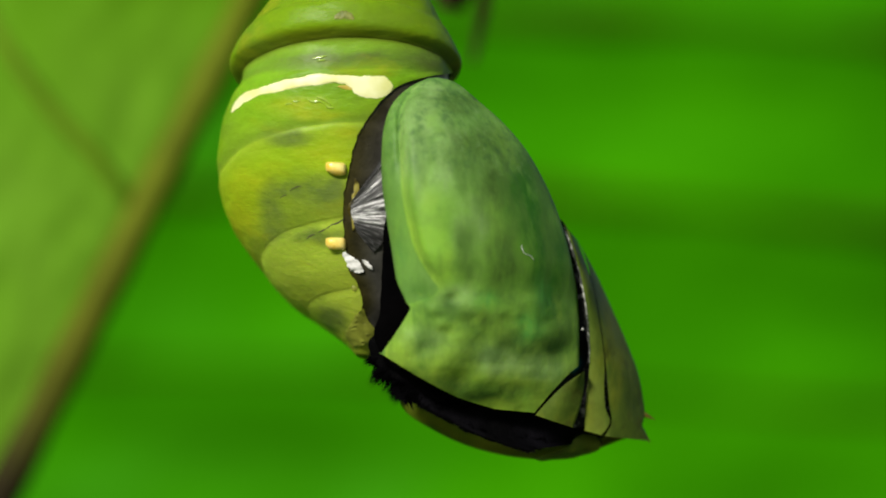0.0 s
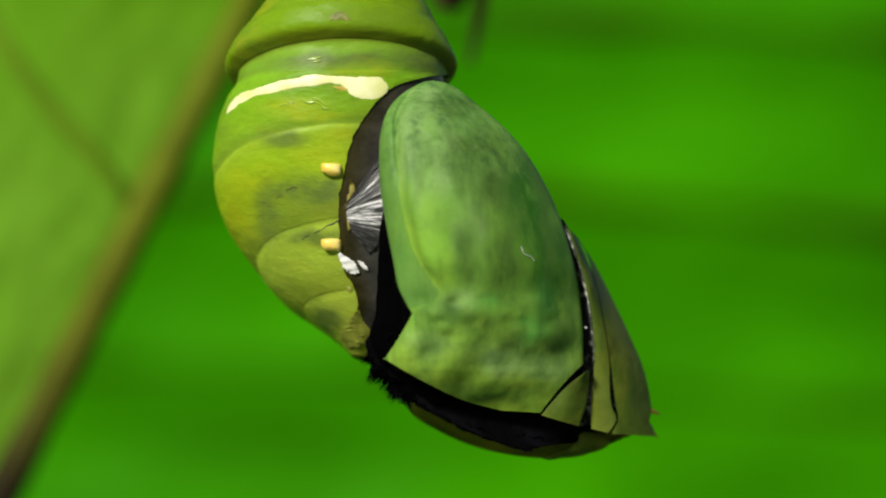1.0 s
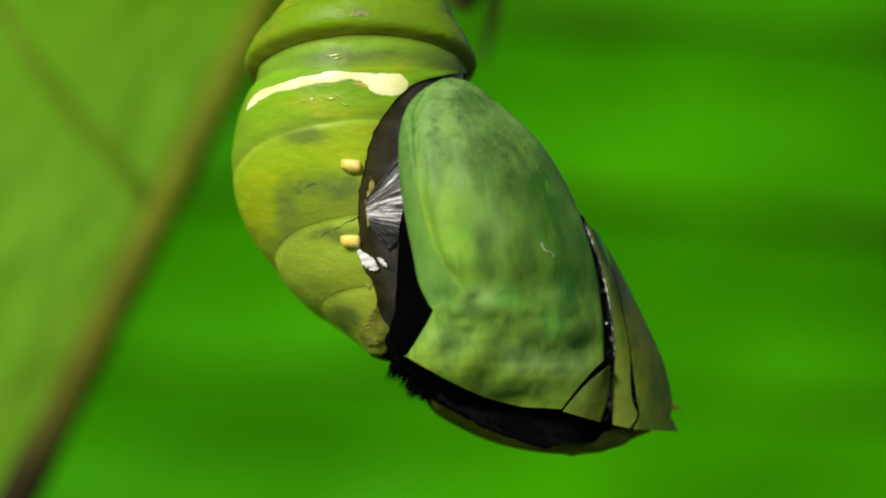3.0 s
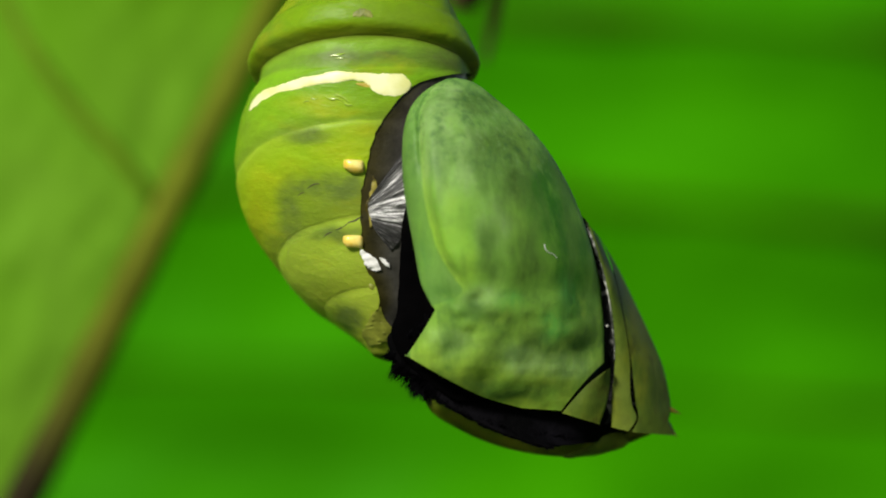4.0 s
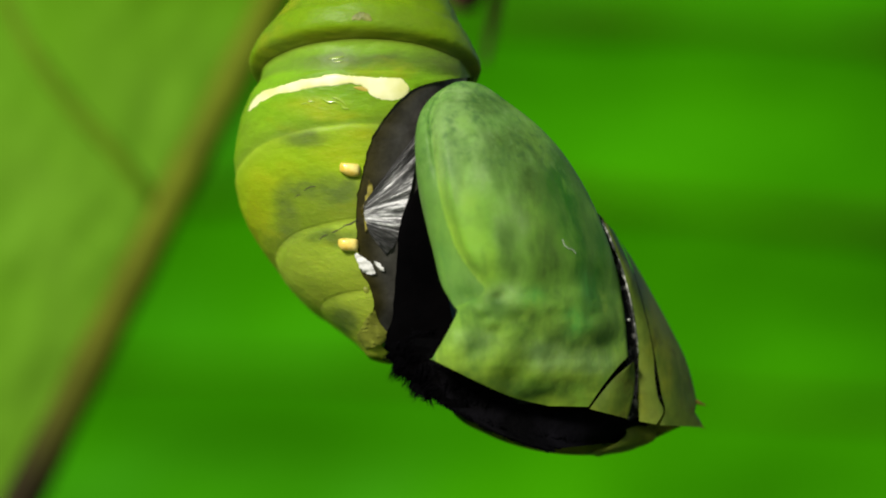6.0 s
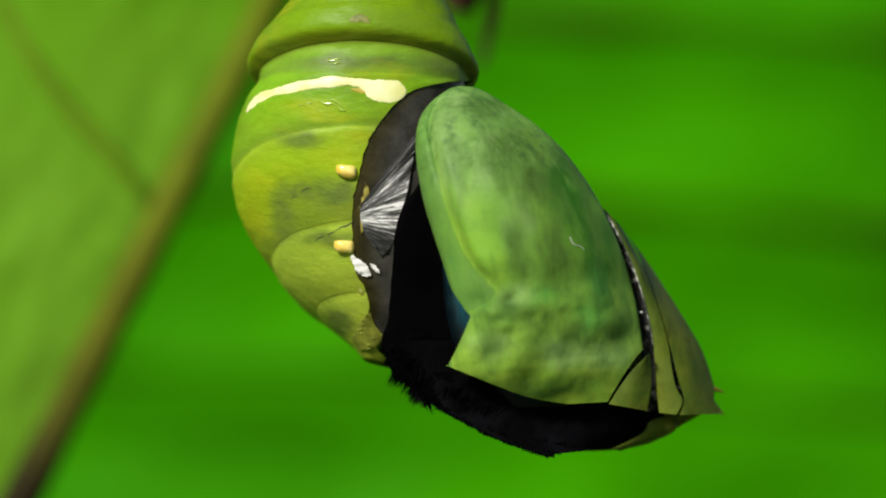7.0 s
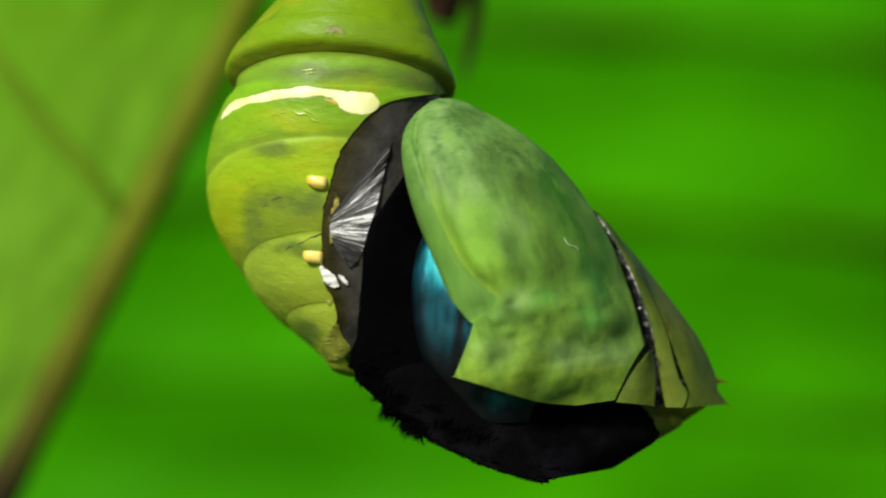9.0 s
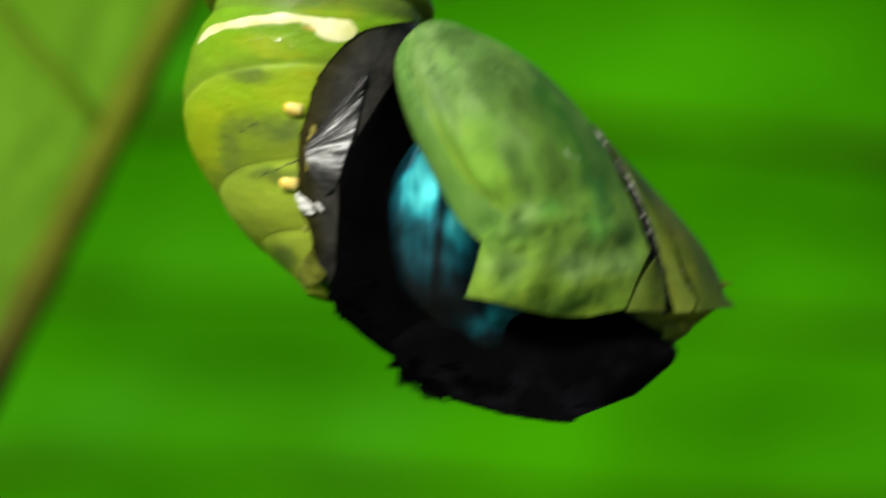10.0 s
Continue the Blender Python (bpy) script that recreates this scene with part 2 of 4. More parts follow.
M_WING = wing_material()
M_DRY = simple("dried_leaf", (0.02, 0.010, 0.005), (0.085, 0.042, 0.02), 300, 0.8, 0, 0.6, 4e-4, spec=0.1)
M_BLADE = leaf_material("young_leaf", (0.066, 0.200, 0.004), (0.096, 0.255, 0.008), (0.132, 0.295, 0.020), 20, (1, 1, 1))
M_FAR = leaf_material("broad_leaf", (0.018, 0.13, 0.0001), (0.029, 0.21, 0.0001), (0.046, 0.30, 0.0002), 20, (0.6, 1, 1.5))
M_RIB = simple("leaf_rib", (0.020, 0.060, 0.0002), (0.034, 0.095, 0.0003), 30, 0.6, spec=0.05)
M_VEIN = simple("leaf_vein", (0.085, 0.168, 0.006), (0.115, 0.205, 0.009), 120, 0.6, spec=0.05)
M_GROUND = simple("meadow", (0.03, 0.07, 0.015), (0.06, 0.12, 0.02), 3.0, 0.9)


def membrane_material():
    """Dark glossy skin, brown beside the shell's margin and grey further in."""
    m, nt, bs = nodes_of("dark_membrane")
    c = ramp_node(nt, attr(nt, "across"), [(0.0, (0.03, 0.03, 0.028)), (0.78, (0.055, 0.053, 0.045)), (0.88, (0.040, 0.035, 0.013)), (0.95, (0.050, 0.042, 0.006)), (1.0, (0.09, 0.078, 0.008))])
    c = mix_node(nt, 0.8, c, ramp_node(nt, noise_node(nt, 700, 5, 0.6), [(0.3, (0.2, 0.2, 0.2)), (0.7, (1, 1, 1))]), "MULTIPLY")
    nt.links.new(c, bs.inputs["Base Color"])
    bs.inputs["Roughness"].default_value = 0.3
    bs.inputs["Specular IOR Level"].default_value = 0.25
    bump_node(nt, bs, noise_node(nt, 1500, 5, 0.6), 0.5, 1.5e-4)
    return m


def silver_material():
    """Thin silvery skin pleated along its length; dark film shows between the pleats."""
    m, nt, bs = nodes_of("silver_membrane")
    co = nt.nodes.new("ShaderNodeCombineXYZ")
    nt.links.new(attr(nt, "across"), co.inputs[0])
    nt.links.new(attr(nt, "along"), co.inputs[1])
    mp = nt.nodes.new("ShaderNodeMapping")
    mp.inputs["Scale"].default_value = (20, 1.0, 1)
    nt.links.new(co.outputs[0], mp.inputs["Vector"])
    n = nt.nodes.new("ShaderNodeTexNoise")
    n.inputs["Scale"].default_value = 1.6
    n.inputs["Detail"].default_value = 5
    n.inputs["Roughness"].default_value = 0.72
    nt.links.new(mp.outputs[0], n.inputs["Vector"])
    f = n.outputs["Fac"]
    bias = ramp_node(nt, attr(nt, "across"), [(0.0, (0.36, 0.36, 0.36)), (0.10, (0.40, 0.40, 0.40)), (0.20, (0.53, 0.53, 0.53)), (0.28, (0.46, 0.46, 0.46)), (0.40, (0.575, 0.575, 0.575)), (0.66, (0.59, 0.59, 0.59)), (0.74, (0.38, 0.38, 0.38)), (1.0, (0.36, 0.36, 0.36))])
    add = nt.nodes.new("ShaderNodeMath")
    add.operation = "ADD"
    nt.links.new(f, add.inputs[0])
    nt.links.new(bias, add.inputs[1])
    half = nt.nodes.new("ShaderNodeMath")
    half.operation = "MULTIPLY"
    half.inputs[1].default_value = 0.5
    nt.links.new(add.outputs[0], half.inputs[0])
    nt.links.new(ramp_node(nt, half.outputs[0], [(0.44, (0.03, 0.03, 0.028)), (0.505, (0.12, 0.12, 0.118)), (0.535, (0.38, 0.38, 0.375)), (0.565, (0.92, 0.92, 0.91))]), bs.inputs["Base Color"])
    bs.inputs["Roughness"].default_value = 0.3
    bs.inputs["Metallic"].default_value = 0.25
    bump_node(nt, bs, f, 0.7, 3e-4)
    return m


def stem_material():
    """Brown-green bark, dark brown towards the foot."""
    m, nt, bs = nodes_of("stem_bark")
    c = ramp_node(nt, attr(nt, "along"), [(0.0, (0.02, 0.014, 0.008)), (0.38, (0.026, 0.019, 0.007)), (0.42, (0.070, 0.075, 0.007)), (0.48, (0.120, 0.138, 0.008)), (0.6, (0.130, 0.170, 0.008)), (1.0, (0.12, 0.172, 0.006))])
    c = mix_node(nt, 0.6, c, ramp_node(nt, noise_node(nt, 170, 4, 0.6), [(0.3, (0.5, 0.5, 0.5)), (0.7, (1, 1, 1))]), "MULTIPLY")
    nt.links.new(c, bs.inputs["Base Color"])
    bs.inputs["Roughness"].default_value = 0.75
    bs.inputs["Specular IOR Level"].default_value = 0.1
    bump_node(nt, bs, noise_node(nt, 400, 4), 0.5, 4e-4)
    return m


M_FILM = membrane_material()
M_SILVER = silver_material()
M_STEM = stem_material()

# ---------------------------------------------------------------- shape helpers


def spline(pts, t):
    """Catmull-Rom through rows of numbers, t from 0 to 1."""
    pts = np.asarray(pts, float)
    n = len(pts) - 1
    x = min(max(t, 0), 1) * n
    i = min(int(x), n - 1)
    f = x - i
    p0, p1, p2, p3 = pts[max(i - 1, 0)], pts[i], pts[i + 1], pts[min(i + 2, n)]
    return 0.5 * (2 * p1 + (p2 - p0) * f + (2 * p0 - 5 * p1 + 4 * p2 - p3) * f * f + (3 * p1 - p0 - 3 * p2 + p3) * f ** 3)


def curve_at(keys, x):
    """A smooth value between (x, y) keys."""
    n = len(keys)
    if x <= keys[0][0]:
        return float(keys[0][1])
    if x >= keys[-1][0]:
        return float(keys[-1][1])
    i = 0
    while keys[i + 1][0] < x:
        i += 1
    (x0, y0), (x1, y1) = keys[i], keys[i + 1]
    h = x1 - x0
    rise = (y1 - y0) / h
    m0 = (y1 - keys[i - 1][1]) / (x1 - keys[i - 1][0]) if i > 0 else rise
    m1 = (keys[i + 2][1] - y0) / (keys[i + 2][0] - x0) if i + 2 < n else rise
    t = (x - x0) / h
    return (2 * t ** 3 - 3 * t * t + 1) * y0 + (t ** 3 - 2 * t * t + t) * h * m0 + (3 * t * t - 2 * t ** 3) * y1 + (t ** 3 - t * t) * h * m1


def ease(a, b, x):
    x = min(max((x - a) / (b - a), 0), 1)
    return x * x * (3 - 2 * x)


def part(name, bm, material, parent=None, label="", origin=None, smooth=True):
    """Links a bmesh as one mesh object; its points are moved to the origin of its thing."""
    if origin is not None:
        bmesh.ops.translate(bm, verts=bm.verts, vec=-Vector(origin))
    bmesh.ops.recalc_face_normals(bm, faces=bm.faces)
    me = bpy.data.meshes.new(name)
    bm.to_mesh(me)
    bm.free()
    me.materials.append(material)
    if smooth:
        me.polygons.foreach_set("use_smooth", [True] * len(me.polygons))
        me.set_sharp_from_angle(angle=radians(50))
    ob = new(name, me)
    if parent is not None:
        ob.parent = parent
    return tagged(ob, label)


def grid(bm, rows, close=False, layers=None):
    """Faces over rows of places. layers: rows of (along, across)."""
    if layers:
        for k in ("along", "across"):
            if bm.verts.layers.float.get(k) is None:
                bm.verts.layers.float.new(k)
    vs = [[bm.verts.new(p) for p in r] for r in rows]
    if layers:
        la, lb = bm.verts.layers.float.get("along"), bm.verts.layers.float.get("across")
        for vr, lr in zip(vs, layers):
            for v, (a, b) in zip(vr, lr):
                v[la], v[lb] = a, b
    n = len(rows[0])
    for r0, r1 in zip(vs, vs[1:]):
        for j in range(n if close else n - 1):
            k = (j + 1) % n
            bm.faces.new((r0[j], r0[k], r1[k], r1[j]))
    return vs


def slab(front, back, layers=None):
    """A closed shell between two grids of the same size."""
    bm = bmesh.new()
    for k in ("along", "across"):
        bm.verts.layers.float.new(k)
    a = grid(bm, front, layers=layers)
    b = grid(bm, back, layers=layers)
    ring = lambda g: g[0] + [r[-1] for r in g[1:]] + g[-1][-2::-1] + [r[0] for r in g[-2:0:-1]]
    ra, rb = ring(a), ring(b)
    for i in range(len(ra)):
        j = (i + 1) % len(ra)
        bm.faces.new((ra[i], ra[j], rb[j], rb[i]))
    return bm


def plate(left, right, depth, rows=60, cols=24, thick=6.0, wobble=0.0, marks=None, spots=None):
    """A curved plate between a left and a right margin; depth(s, q, u, v) in plan units. marks(u, v): its (along,
    across); spots: colour patches by name.
    """
    front, back, lay, places = [], [], [], []
    for i in range(rows + 1):
        s = i / rows
        l, r = spline(left, s), spline(right, s)
        fr, ba, la = [], [], []
        for j in range(cols + 1):
            q = j / cols
            u, v = l + (r - l) * q
            d = depth(s, q, u, v)
            if wobble:
                d += wobble * noise.noise(Vector((u * 0.02, v * 0.02, 3.1)))
            fr.append(at(u, v, d))
            ba.append(at(u, v, d + thick))
            la.append(marks(u, v) if marks else (s, q))
            places.append((u, v))
        front.append(fr), back.append(ba), lay.append(la)
    bm = slab(front, back, lay)
    for name, list_of in (spots or {}).items():
        layer = bm.verts.layers.float.new(name)
        for vert, (u, v) in zip(bm.verts, places + places):
            vert[layer] = blot(u, v, list_of)
    return bm


def blot(u, v, spots):
    """Colour at a plan point from round spots (u, v, half width, half height), frayed."""
    x = u + 14 * noise.noise(Vector((u * 0.02, v * 0.03, 7.7)))
    y = v + 9 * noise.noise(Vector((u * 0.03, v * 0.03, 3.7)))
    return min(1.0, sum(math.exp(-((x - su) / a) ** 2 - ((y - sv) / b) ** 2) for su, sv, a, b in spots))


def tube(bm, pts, radii, sides=10):
    """A round tube along places."""
    rows, lay = [], []
    for i, p in enumerate(pts):
        way = (pts[min(i + 1, len(pts) - 1)] - pts[max(i - 1, 0)]).normalized()
        x = way.cross(Vector((0, 1, 0.01))).normalized()
        y = way.cross(x)
        rows.append([p + (x * math.cos(a) + y * math.sin(a)) * radii[i] for a in (2 * math.pi * k / sides for k in range(sides))])
        lay.append([(i / (len(pts) - 1), k / sides) for k in range(sides)])
    vs = grid(bm, rows, close=True, layers=lay)
    bm.faces.new(vs[0][::-1])
    bm.faces.new(vs[-1])


# ---------------------------------------------------------------- setting: ground, far leaf
bm = bmesh.new()
bmesh.ops.create_grid(bm, x_segments=60, y_segments=60, size=400)
ground = part("ground", bm, M_GROUND)
tagged(ground, "grassy green ground under the plants", "ground", kind="structure")


def far_leaf():
    """A broad upright leaf behind the pupa: corrugated blade, a thick midrib off to one side and a rib in each fold."""
    leaf = new("broad_leaf")
    base = at(-700, 2900, 8200)
    leaf.location = base
    mid_u, half = -700, 2750

    def reach(v):
        x = (v - 300) / 2700
        return half * max(0.02, 1 - abs(x) ** 2.6) ** 0.5

    def blade_depth(u, v):
        lean = (u - 784) * 0.05
        fold = -math.cos((v - lean - 25) * 2 * math.pi / 325)
        return 8200 - 100 * ease(690, 1000, v) + 190 * ease(250, 620, v) * ease(800, 1300, u) + 30 * fold + 110 * noise.noise(Vector((u * 0.0016, v * 0.0022, 5))) + 40 * noise.noise(Vector((u * 0.006, v * 0.008, 1)))

    front, back = [], []
    for i in range(141):
        v = -2395 + i * 5390 / 140
        w = reach(v)
        fr, ba = [], []
        for j in range(81):
            x = -1 + 2 * j / 80
            u = mid_u + w * x
            d = blade_depth(u, v) + 500 * x * x * (x < 0)
            fr.append(at(u, v, d))
            ba.append(at(u, v, d + 12))
        front.append(fr), back.append(ba)
    part("blade", slab(front, back), M_FAR, leaf, "bright green corrugated blade", base)
    for k in range(-6, 8):
        bm = bmesh.new()
        pts = []
        for j in range(49):
            u = mid_u + 40 + j * 2560 / 48
            v = 25 + 325 * k + (u - 784) * 0.05 + 12 * math.sin(u * 0.004 + k)
            u = min(u, mid_u + reach(v) - 30)
            pts.append(at(u + j * 0.01, v, blade_depth(u, v) - 14))
        tube(bm, pts, [(14 + 5 * math.sin(k * 2.1) + 1 * (k == 1) + 9 * (k == 0)) * U * (2.0 + 1.0 * math.sin(j * 0.45 + k)) for j in range(49)], 8)
        part("rib", bm, M_RIB, leaf, "", base)
    bm = bmesh.new()
    low = at(mid_u, 2960, 8180)
    pts = [at(mid_u, -2350 + 240 * k, 8150) for k in range(22)] + [low, low + Vector((0.0, 0.01, -0.3)), Vector((low.x + 0.03, low.y + 0.03, 0.3)), Vector((low.x + 0.03, low.y + 0.05, -0.02))]
    tube(bm, pts, [0.002 + 0.008 * k / (len(pts) - 1) for k in range(len(pts))], 10)
    part("midrib", bm, M_VEIN, leaf, "pale green midrib and stalk", base)
    return tagged(leaf, "broad bright green ribbed leaf, blurred behind the pupa", "leaf")


far_leaf()

# ---------------------------------------------------------------- stem with the young leaf
STEM_DEEP = 1500
STEM_AT = at(485, 0, STEM_DEEP)


def stem_leaf():
    thing = new("plant_stem")
    thing.location = STEM_AT
    k = STEM_DEEP
    line = [(-700, 23700, k * 1.1), (-620, 12000, k), (-420, 4500, k), (-210, 1650, k), (-120, 1200, k), (60, 845, k), (170, 625, k), (275, 415, k), (380, 205, k), (485, -5, k), (560, -160, k * 0.9), (640, -300, k * 0.5), (735, -330, 60), (860, -330, -20)]
    n = 112
    pts = [at(*spline(line, i / n)) for i in range(n + 1)]
    bm = bmesh.new()
    tube(bm, pts, [(54 - 21 * i / n + 2 * math.sin(i * 0.9)) * U for i in range(n + 1)], 14)
    part("stem", bm, M_STEM, thing, "brown-green woody stem", STEM_AT)
    left, right = [], []
    for i in range(9):
        s = i / 8
        v = -420 + s * 1700
        right.append((485 - 0.5 * v - 8, v))
        left.append((-620 - 120 * s, v - 180))
    bm = plate(left, right, lambda s, q, u, v: k + 40 + 330 * (1 - q) ** 2 - 90 * math.sin(math.pi * q), 40, 40, 8, 30)
    part("blade", bm, M_BLADE, thing, "yellow-green young leaf blade", STEM_AT)
    bm = bmesh.new()
    vein = [(-60, -150, k + 60), (40, 60, k + 5), (130, 190, k - 20), (205, 270, k - 20), (262, 350, k - 5)]
    tube(bm, [at(*spline(vein, i / 24)) for i in range(25)], [(20 - 5 * i / 24) * U for i in range(25)], 8)
    part("side_vein", bm, M_VEIN, thing, "brownish side vein", STEM_AT)
    return tagged(thing, "brown-green stem carrying a yellow-green leaf", "plant")


STEM = stem_leaf()

# ---------------------------------------------------------------- the dried scrap beside the pupa's tip
SCRAP_DEEP = 1100
SCRAP_AT = at(830, -60, SCRAP_DEEP)


def dried_scrap():
    thing = new("dried_leaf")
    thing.location = SCRAP_AT
    left = [(752, -200), (760, -120), (772, -60), (784, -15), (800, 14)]
    right = [(890, -230), (895, -140), (884, -70), (862, -20), (838, 22)]
    bm = plate(left, right, lambda s, q, u, v: SCRAP_DEEP + 60 * math.cos(3.2 * q + s) + 20 * math.sin(9 * q), 30, 20, 6, 40)
    part("curled_blade", bm, M_DRY, thing, "curled dark brown blade", SCRAP_AT)
    bm = bmesh.new()
    hook = [(876, -210, 0), (884, -120, -10), (882, -50, 10), (876, 10, 20), (869, 60, 15), (858, 112, 10)]
    tube(bm, [at(*(spline(hook, i / 30) + np.array((0, 0, SCRAP_DEEP)))) for i in range(31)], [(27 - 20 * i / 30) * U for i in range(31)], 8)
    part("stalk", bm, M_DRY, thing, "thin hooked stalk", SCRAP_AT)
    return tagged(thing, "curled dark brown dried leaf scrap above the pupa", "dried leaf")


SCRAP = dried_scrap()

# ---------------------------------------------------------------- the pupa's abdomen
PUPA_AT = at(650, 300, 0)
PUPA = new("chrysalis")
PUPA.location = PUPA_AT
tagged(PUPA, "green ringed pupa splitting open, with cream band and gold spots", "chrysalis")

# left u, left v, right u, right v, depth to the front, arch of the ring
RINGS = [(700, -232, 738, -238, 18, 4), (652, -160, 752, -165, 52, 12), (582, -84, 766, -82, 90, 30), (526, -10, 788, -8, 120, 45),
         (487, 39, 814, 45, 142, 57), (452, 85, 838, 92, 156, 72), (442, 120, 850, 128, 160, 78), (458, 148, 840, 150, 150, 76),
         (436, 190, 840, 190, 152, 70), (420, 240, 848, 237, 155, 78), (416, 300, 858, 292, 156, 90), (430, 370, 864, 362, 154, 100),
         (470, 431, 862, 430, 148, 100), (521, 501, 845, 505, 136, 80), (582, 557, 800, 578, 112, 45), (630, 600, 745, 628, 70, 22), (655, 632, 700, 642, 22, 4)]
# folds between the segments: left v, depth, length, and 1 where the upper ring overhangs the lower one
FOLDS = [(-60, 0.03, 14, 1), (55, 0.014, 10, 0), (134, 0.054, 12, 1), (160, 0.011, 7, 0), (314, 0.012, 8, 0), (455, 0.012, 9, 0), (545, 0.015, 8, 0)]
# how the folds bow less than the rings at the front: left v of the ring, left v of the fold met there
BOW = np.array([(-240, -240), (-60, -60), (140, 134), (193, 160), (314, 314), (473, 455), (552, 545), (650, 650)], float)
# margin of the opening: v, u
OPENING = [(120, 900), (134, 850), (138, 800), (152, 742), (170, 714), (195, 692), (240, 661), (290, 645), (330, 637), (380, 630), (430, 634), (480, 639),
           (505, 654), (540, 663), (570, 656), (590, 646), (604, 672), (640, 700)]


RING_TABLE = [tuple(float(x) for x in spline(RINGS, i / 3000)) for i in range(3001)]
RING_LEFT = np.array([r[1] for r in RING_TABLE])


def fold_level(lv, a):
    """The level of the folds (left v) that is met on the ring of left v at the angle a."""
    sn = max(0.0, math.sin(a))
    return lv + sn * (float(np.interp(lv, BOW[:, 0], BOW[:, 1])) - lv)


def ring_at(level, a):
    """The ring s on which a fold level lies at the angle a."""
    sn = max(0.0, math.sin(a))
    lv = np.interp(level, BOW[:, 0] + sn * (BOW[:, 1] - BOW[:, 0]), BOW[:, 0])
    return float(np.interp(lv, RING_LEFT, np.linspace(0, 1, 3001)))


def abdomen_point(s, a, grow=1.0):
    """Plan point of the abdomen: s from tip to end, a: angle, 0 right limb, 90 front, 180 left limb."""
    lu, lv, ru, rv, front, arch = RING_TABLE[int(min(max(s, 0), 1) * 3000 + 0.5)]
    cu, cv, hu, hv = (lu + ru) / 2, (lv + rv) / 2, (ru - lu) / 2, (rv - lv) / 2
    g = grow
    level = fold_level(lv, a)
    for fv, deep, wide, over in FOLDS:
        if abs(level - fv) > 6 * wide + 8:
            continue
        way = Vector((math.cos(a) * 2.2, math.sin(a) * 2.2, fv * 0.7))
        x = (level - fv + 6 * noise.noise(way) + 2.5 * noise.noise(way * 3.1)) / wide
        if not over:
            deep *= 0.85 + 0.9 * noise.noise(way * 2.3 + Vector((5, 1, 2)))
        if over:
            g -= deep * math.exp(-x * x) - 0.16 * deep * math.exp(-((x + 2.2) / 2.0) ** 2)
        elif x < 0:
            g -= deep * math.exp(-(x / 2.0) ** 2)
        else:
            g -= deep * math.exp(-(x / 0.55) ** 2) - 0.35 * deep * (math.exp(-((x - 1.2) / 1.4) ** 2) - math.exp(-(x / 0.55) ** 2) * 0.48)
    c, sn = math.cos(a) * g, math.sin(a) * g
    depth = front * sn if sn > 0 else front * 1.05 * sn
    return cu + hu * c, cv + hv * c - arch * sn, -depth


def opening_angle(ring):
    """The angle at which the opening's margin cuts a ring; ring(a): its s."""
    def inside(a):
        u, v, d = abdomen_point(ring(a), a)
        jag = 3.0 * noise.noise(Vector((v * 0.05, 0.3, 1))) + 2.0 * noise.noise(Vector((v * 0.13, 0.8, 2)))
        return v < 134 or u < curve_at(OPENING, v) + jag * min(1, (v - 134) / 40)

    for k in range(121):
        hi = math.pi * k / 120
        if inside(hi):
            lo = max(0.0, hi - math.pi / 120)
            for _ in range(6):
                mid = (lo + hi) / 2
                lo, hi = (lo, mid) if inside(mid) else (mid, hi)
            return hi
    return math.pi


ROWS = 170
OPEN = [opening_angle(lambda a: i / ROWS) for i in range(ROWS + 1)]


# the last grey spot paints shade on the collar's right side
GREY = [(542, 246, 44, 13), (505, 385, 20, 40), (545, 334, 40, 17), (605, 340, 42, 30), (640, 104, 120, 11), (600, 420, 60, 14), (610, 570, 26, 26), (800, 100, 40, 30)]
YELLOW = [(470, 322, 48, 34), (600, 270, 42, 24), (552, 186, 60, 16), (455, 385, 26, 40), (640, 236, 30, 12), (590, 205, 50, 8)]


def abdomen_rings():
    """The shell in its overlapping rings, one part a ring."""
    cuts = [-231.0] + [float(f[0]) for f in FOLDS] + [631.0]
    for k, (e0, e1) in enumerate(zip(cuts, cuts[1:])):
        n = max(6, round((e1 - e0) / 3.6))
        front, back, lay, pig = [], [], [], []
        for i in range(n + 1):
            level = e0 + (e1 - e0) * i / n
            a0 = opening_angle(lambda a: ring_at(level, a))
            fr, ba, la, pg = [], [], [], []
            for j in range(121):
                q = j / 120
                a = a0 + (2 * math.pi - 0.02 - a0) * (0.85 * q + 0.15 * q * q)
                s = ring_at(level, a)
                u, v, d = abdomen_point(s, a)
                w = 1 + 0.007 * noise.noise(Vector((u * 0.018, v * 0.03, d * 0.02))) + 0.0035 * noise.noise(Vector((u * 0.05, v * 0.09, d * 0.05)))
                fr.append(at(*abdomen_point(s, a, w)))
                ba.append(at(*abdomen_point(s, a, w - 0.004 - 0.018 * min(1, j / 8))))
                la.append((float(np.interp(level, RING_LEFT, np.linspace(0, 1, 3001))), a / (2 * math.pi)))
                pg.append((blot(u, v, GREY), blot(u, v, YELLOW)) if d < 20 else (0.0, 0.0))
            front.append(fr), back.append(ba), lay.append(la), pig.append(pg)
        bm = slab(front, back, lay)
        lg, ly = bm.verts.layers.float.new("grey"), bm.verts.layers.float.new("yellow")
        flat = [p for row in pig for p in row]
        for vert, p in zip(bm.verts, flat + flat):
            vert[lg], vert[ly] = p
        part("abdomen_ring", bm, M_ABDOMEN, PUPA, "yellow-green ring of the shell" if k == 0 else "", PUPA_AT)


abdomen_rings()

# table of the abdomen's front, to lay marks on it
TABLE = np.array([abdomen_point(i / 120, math.pi * j / 90) for i in range(121) for j in range(91)])


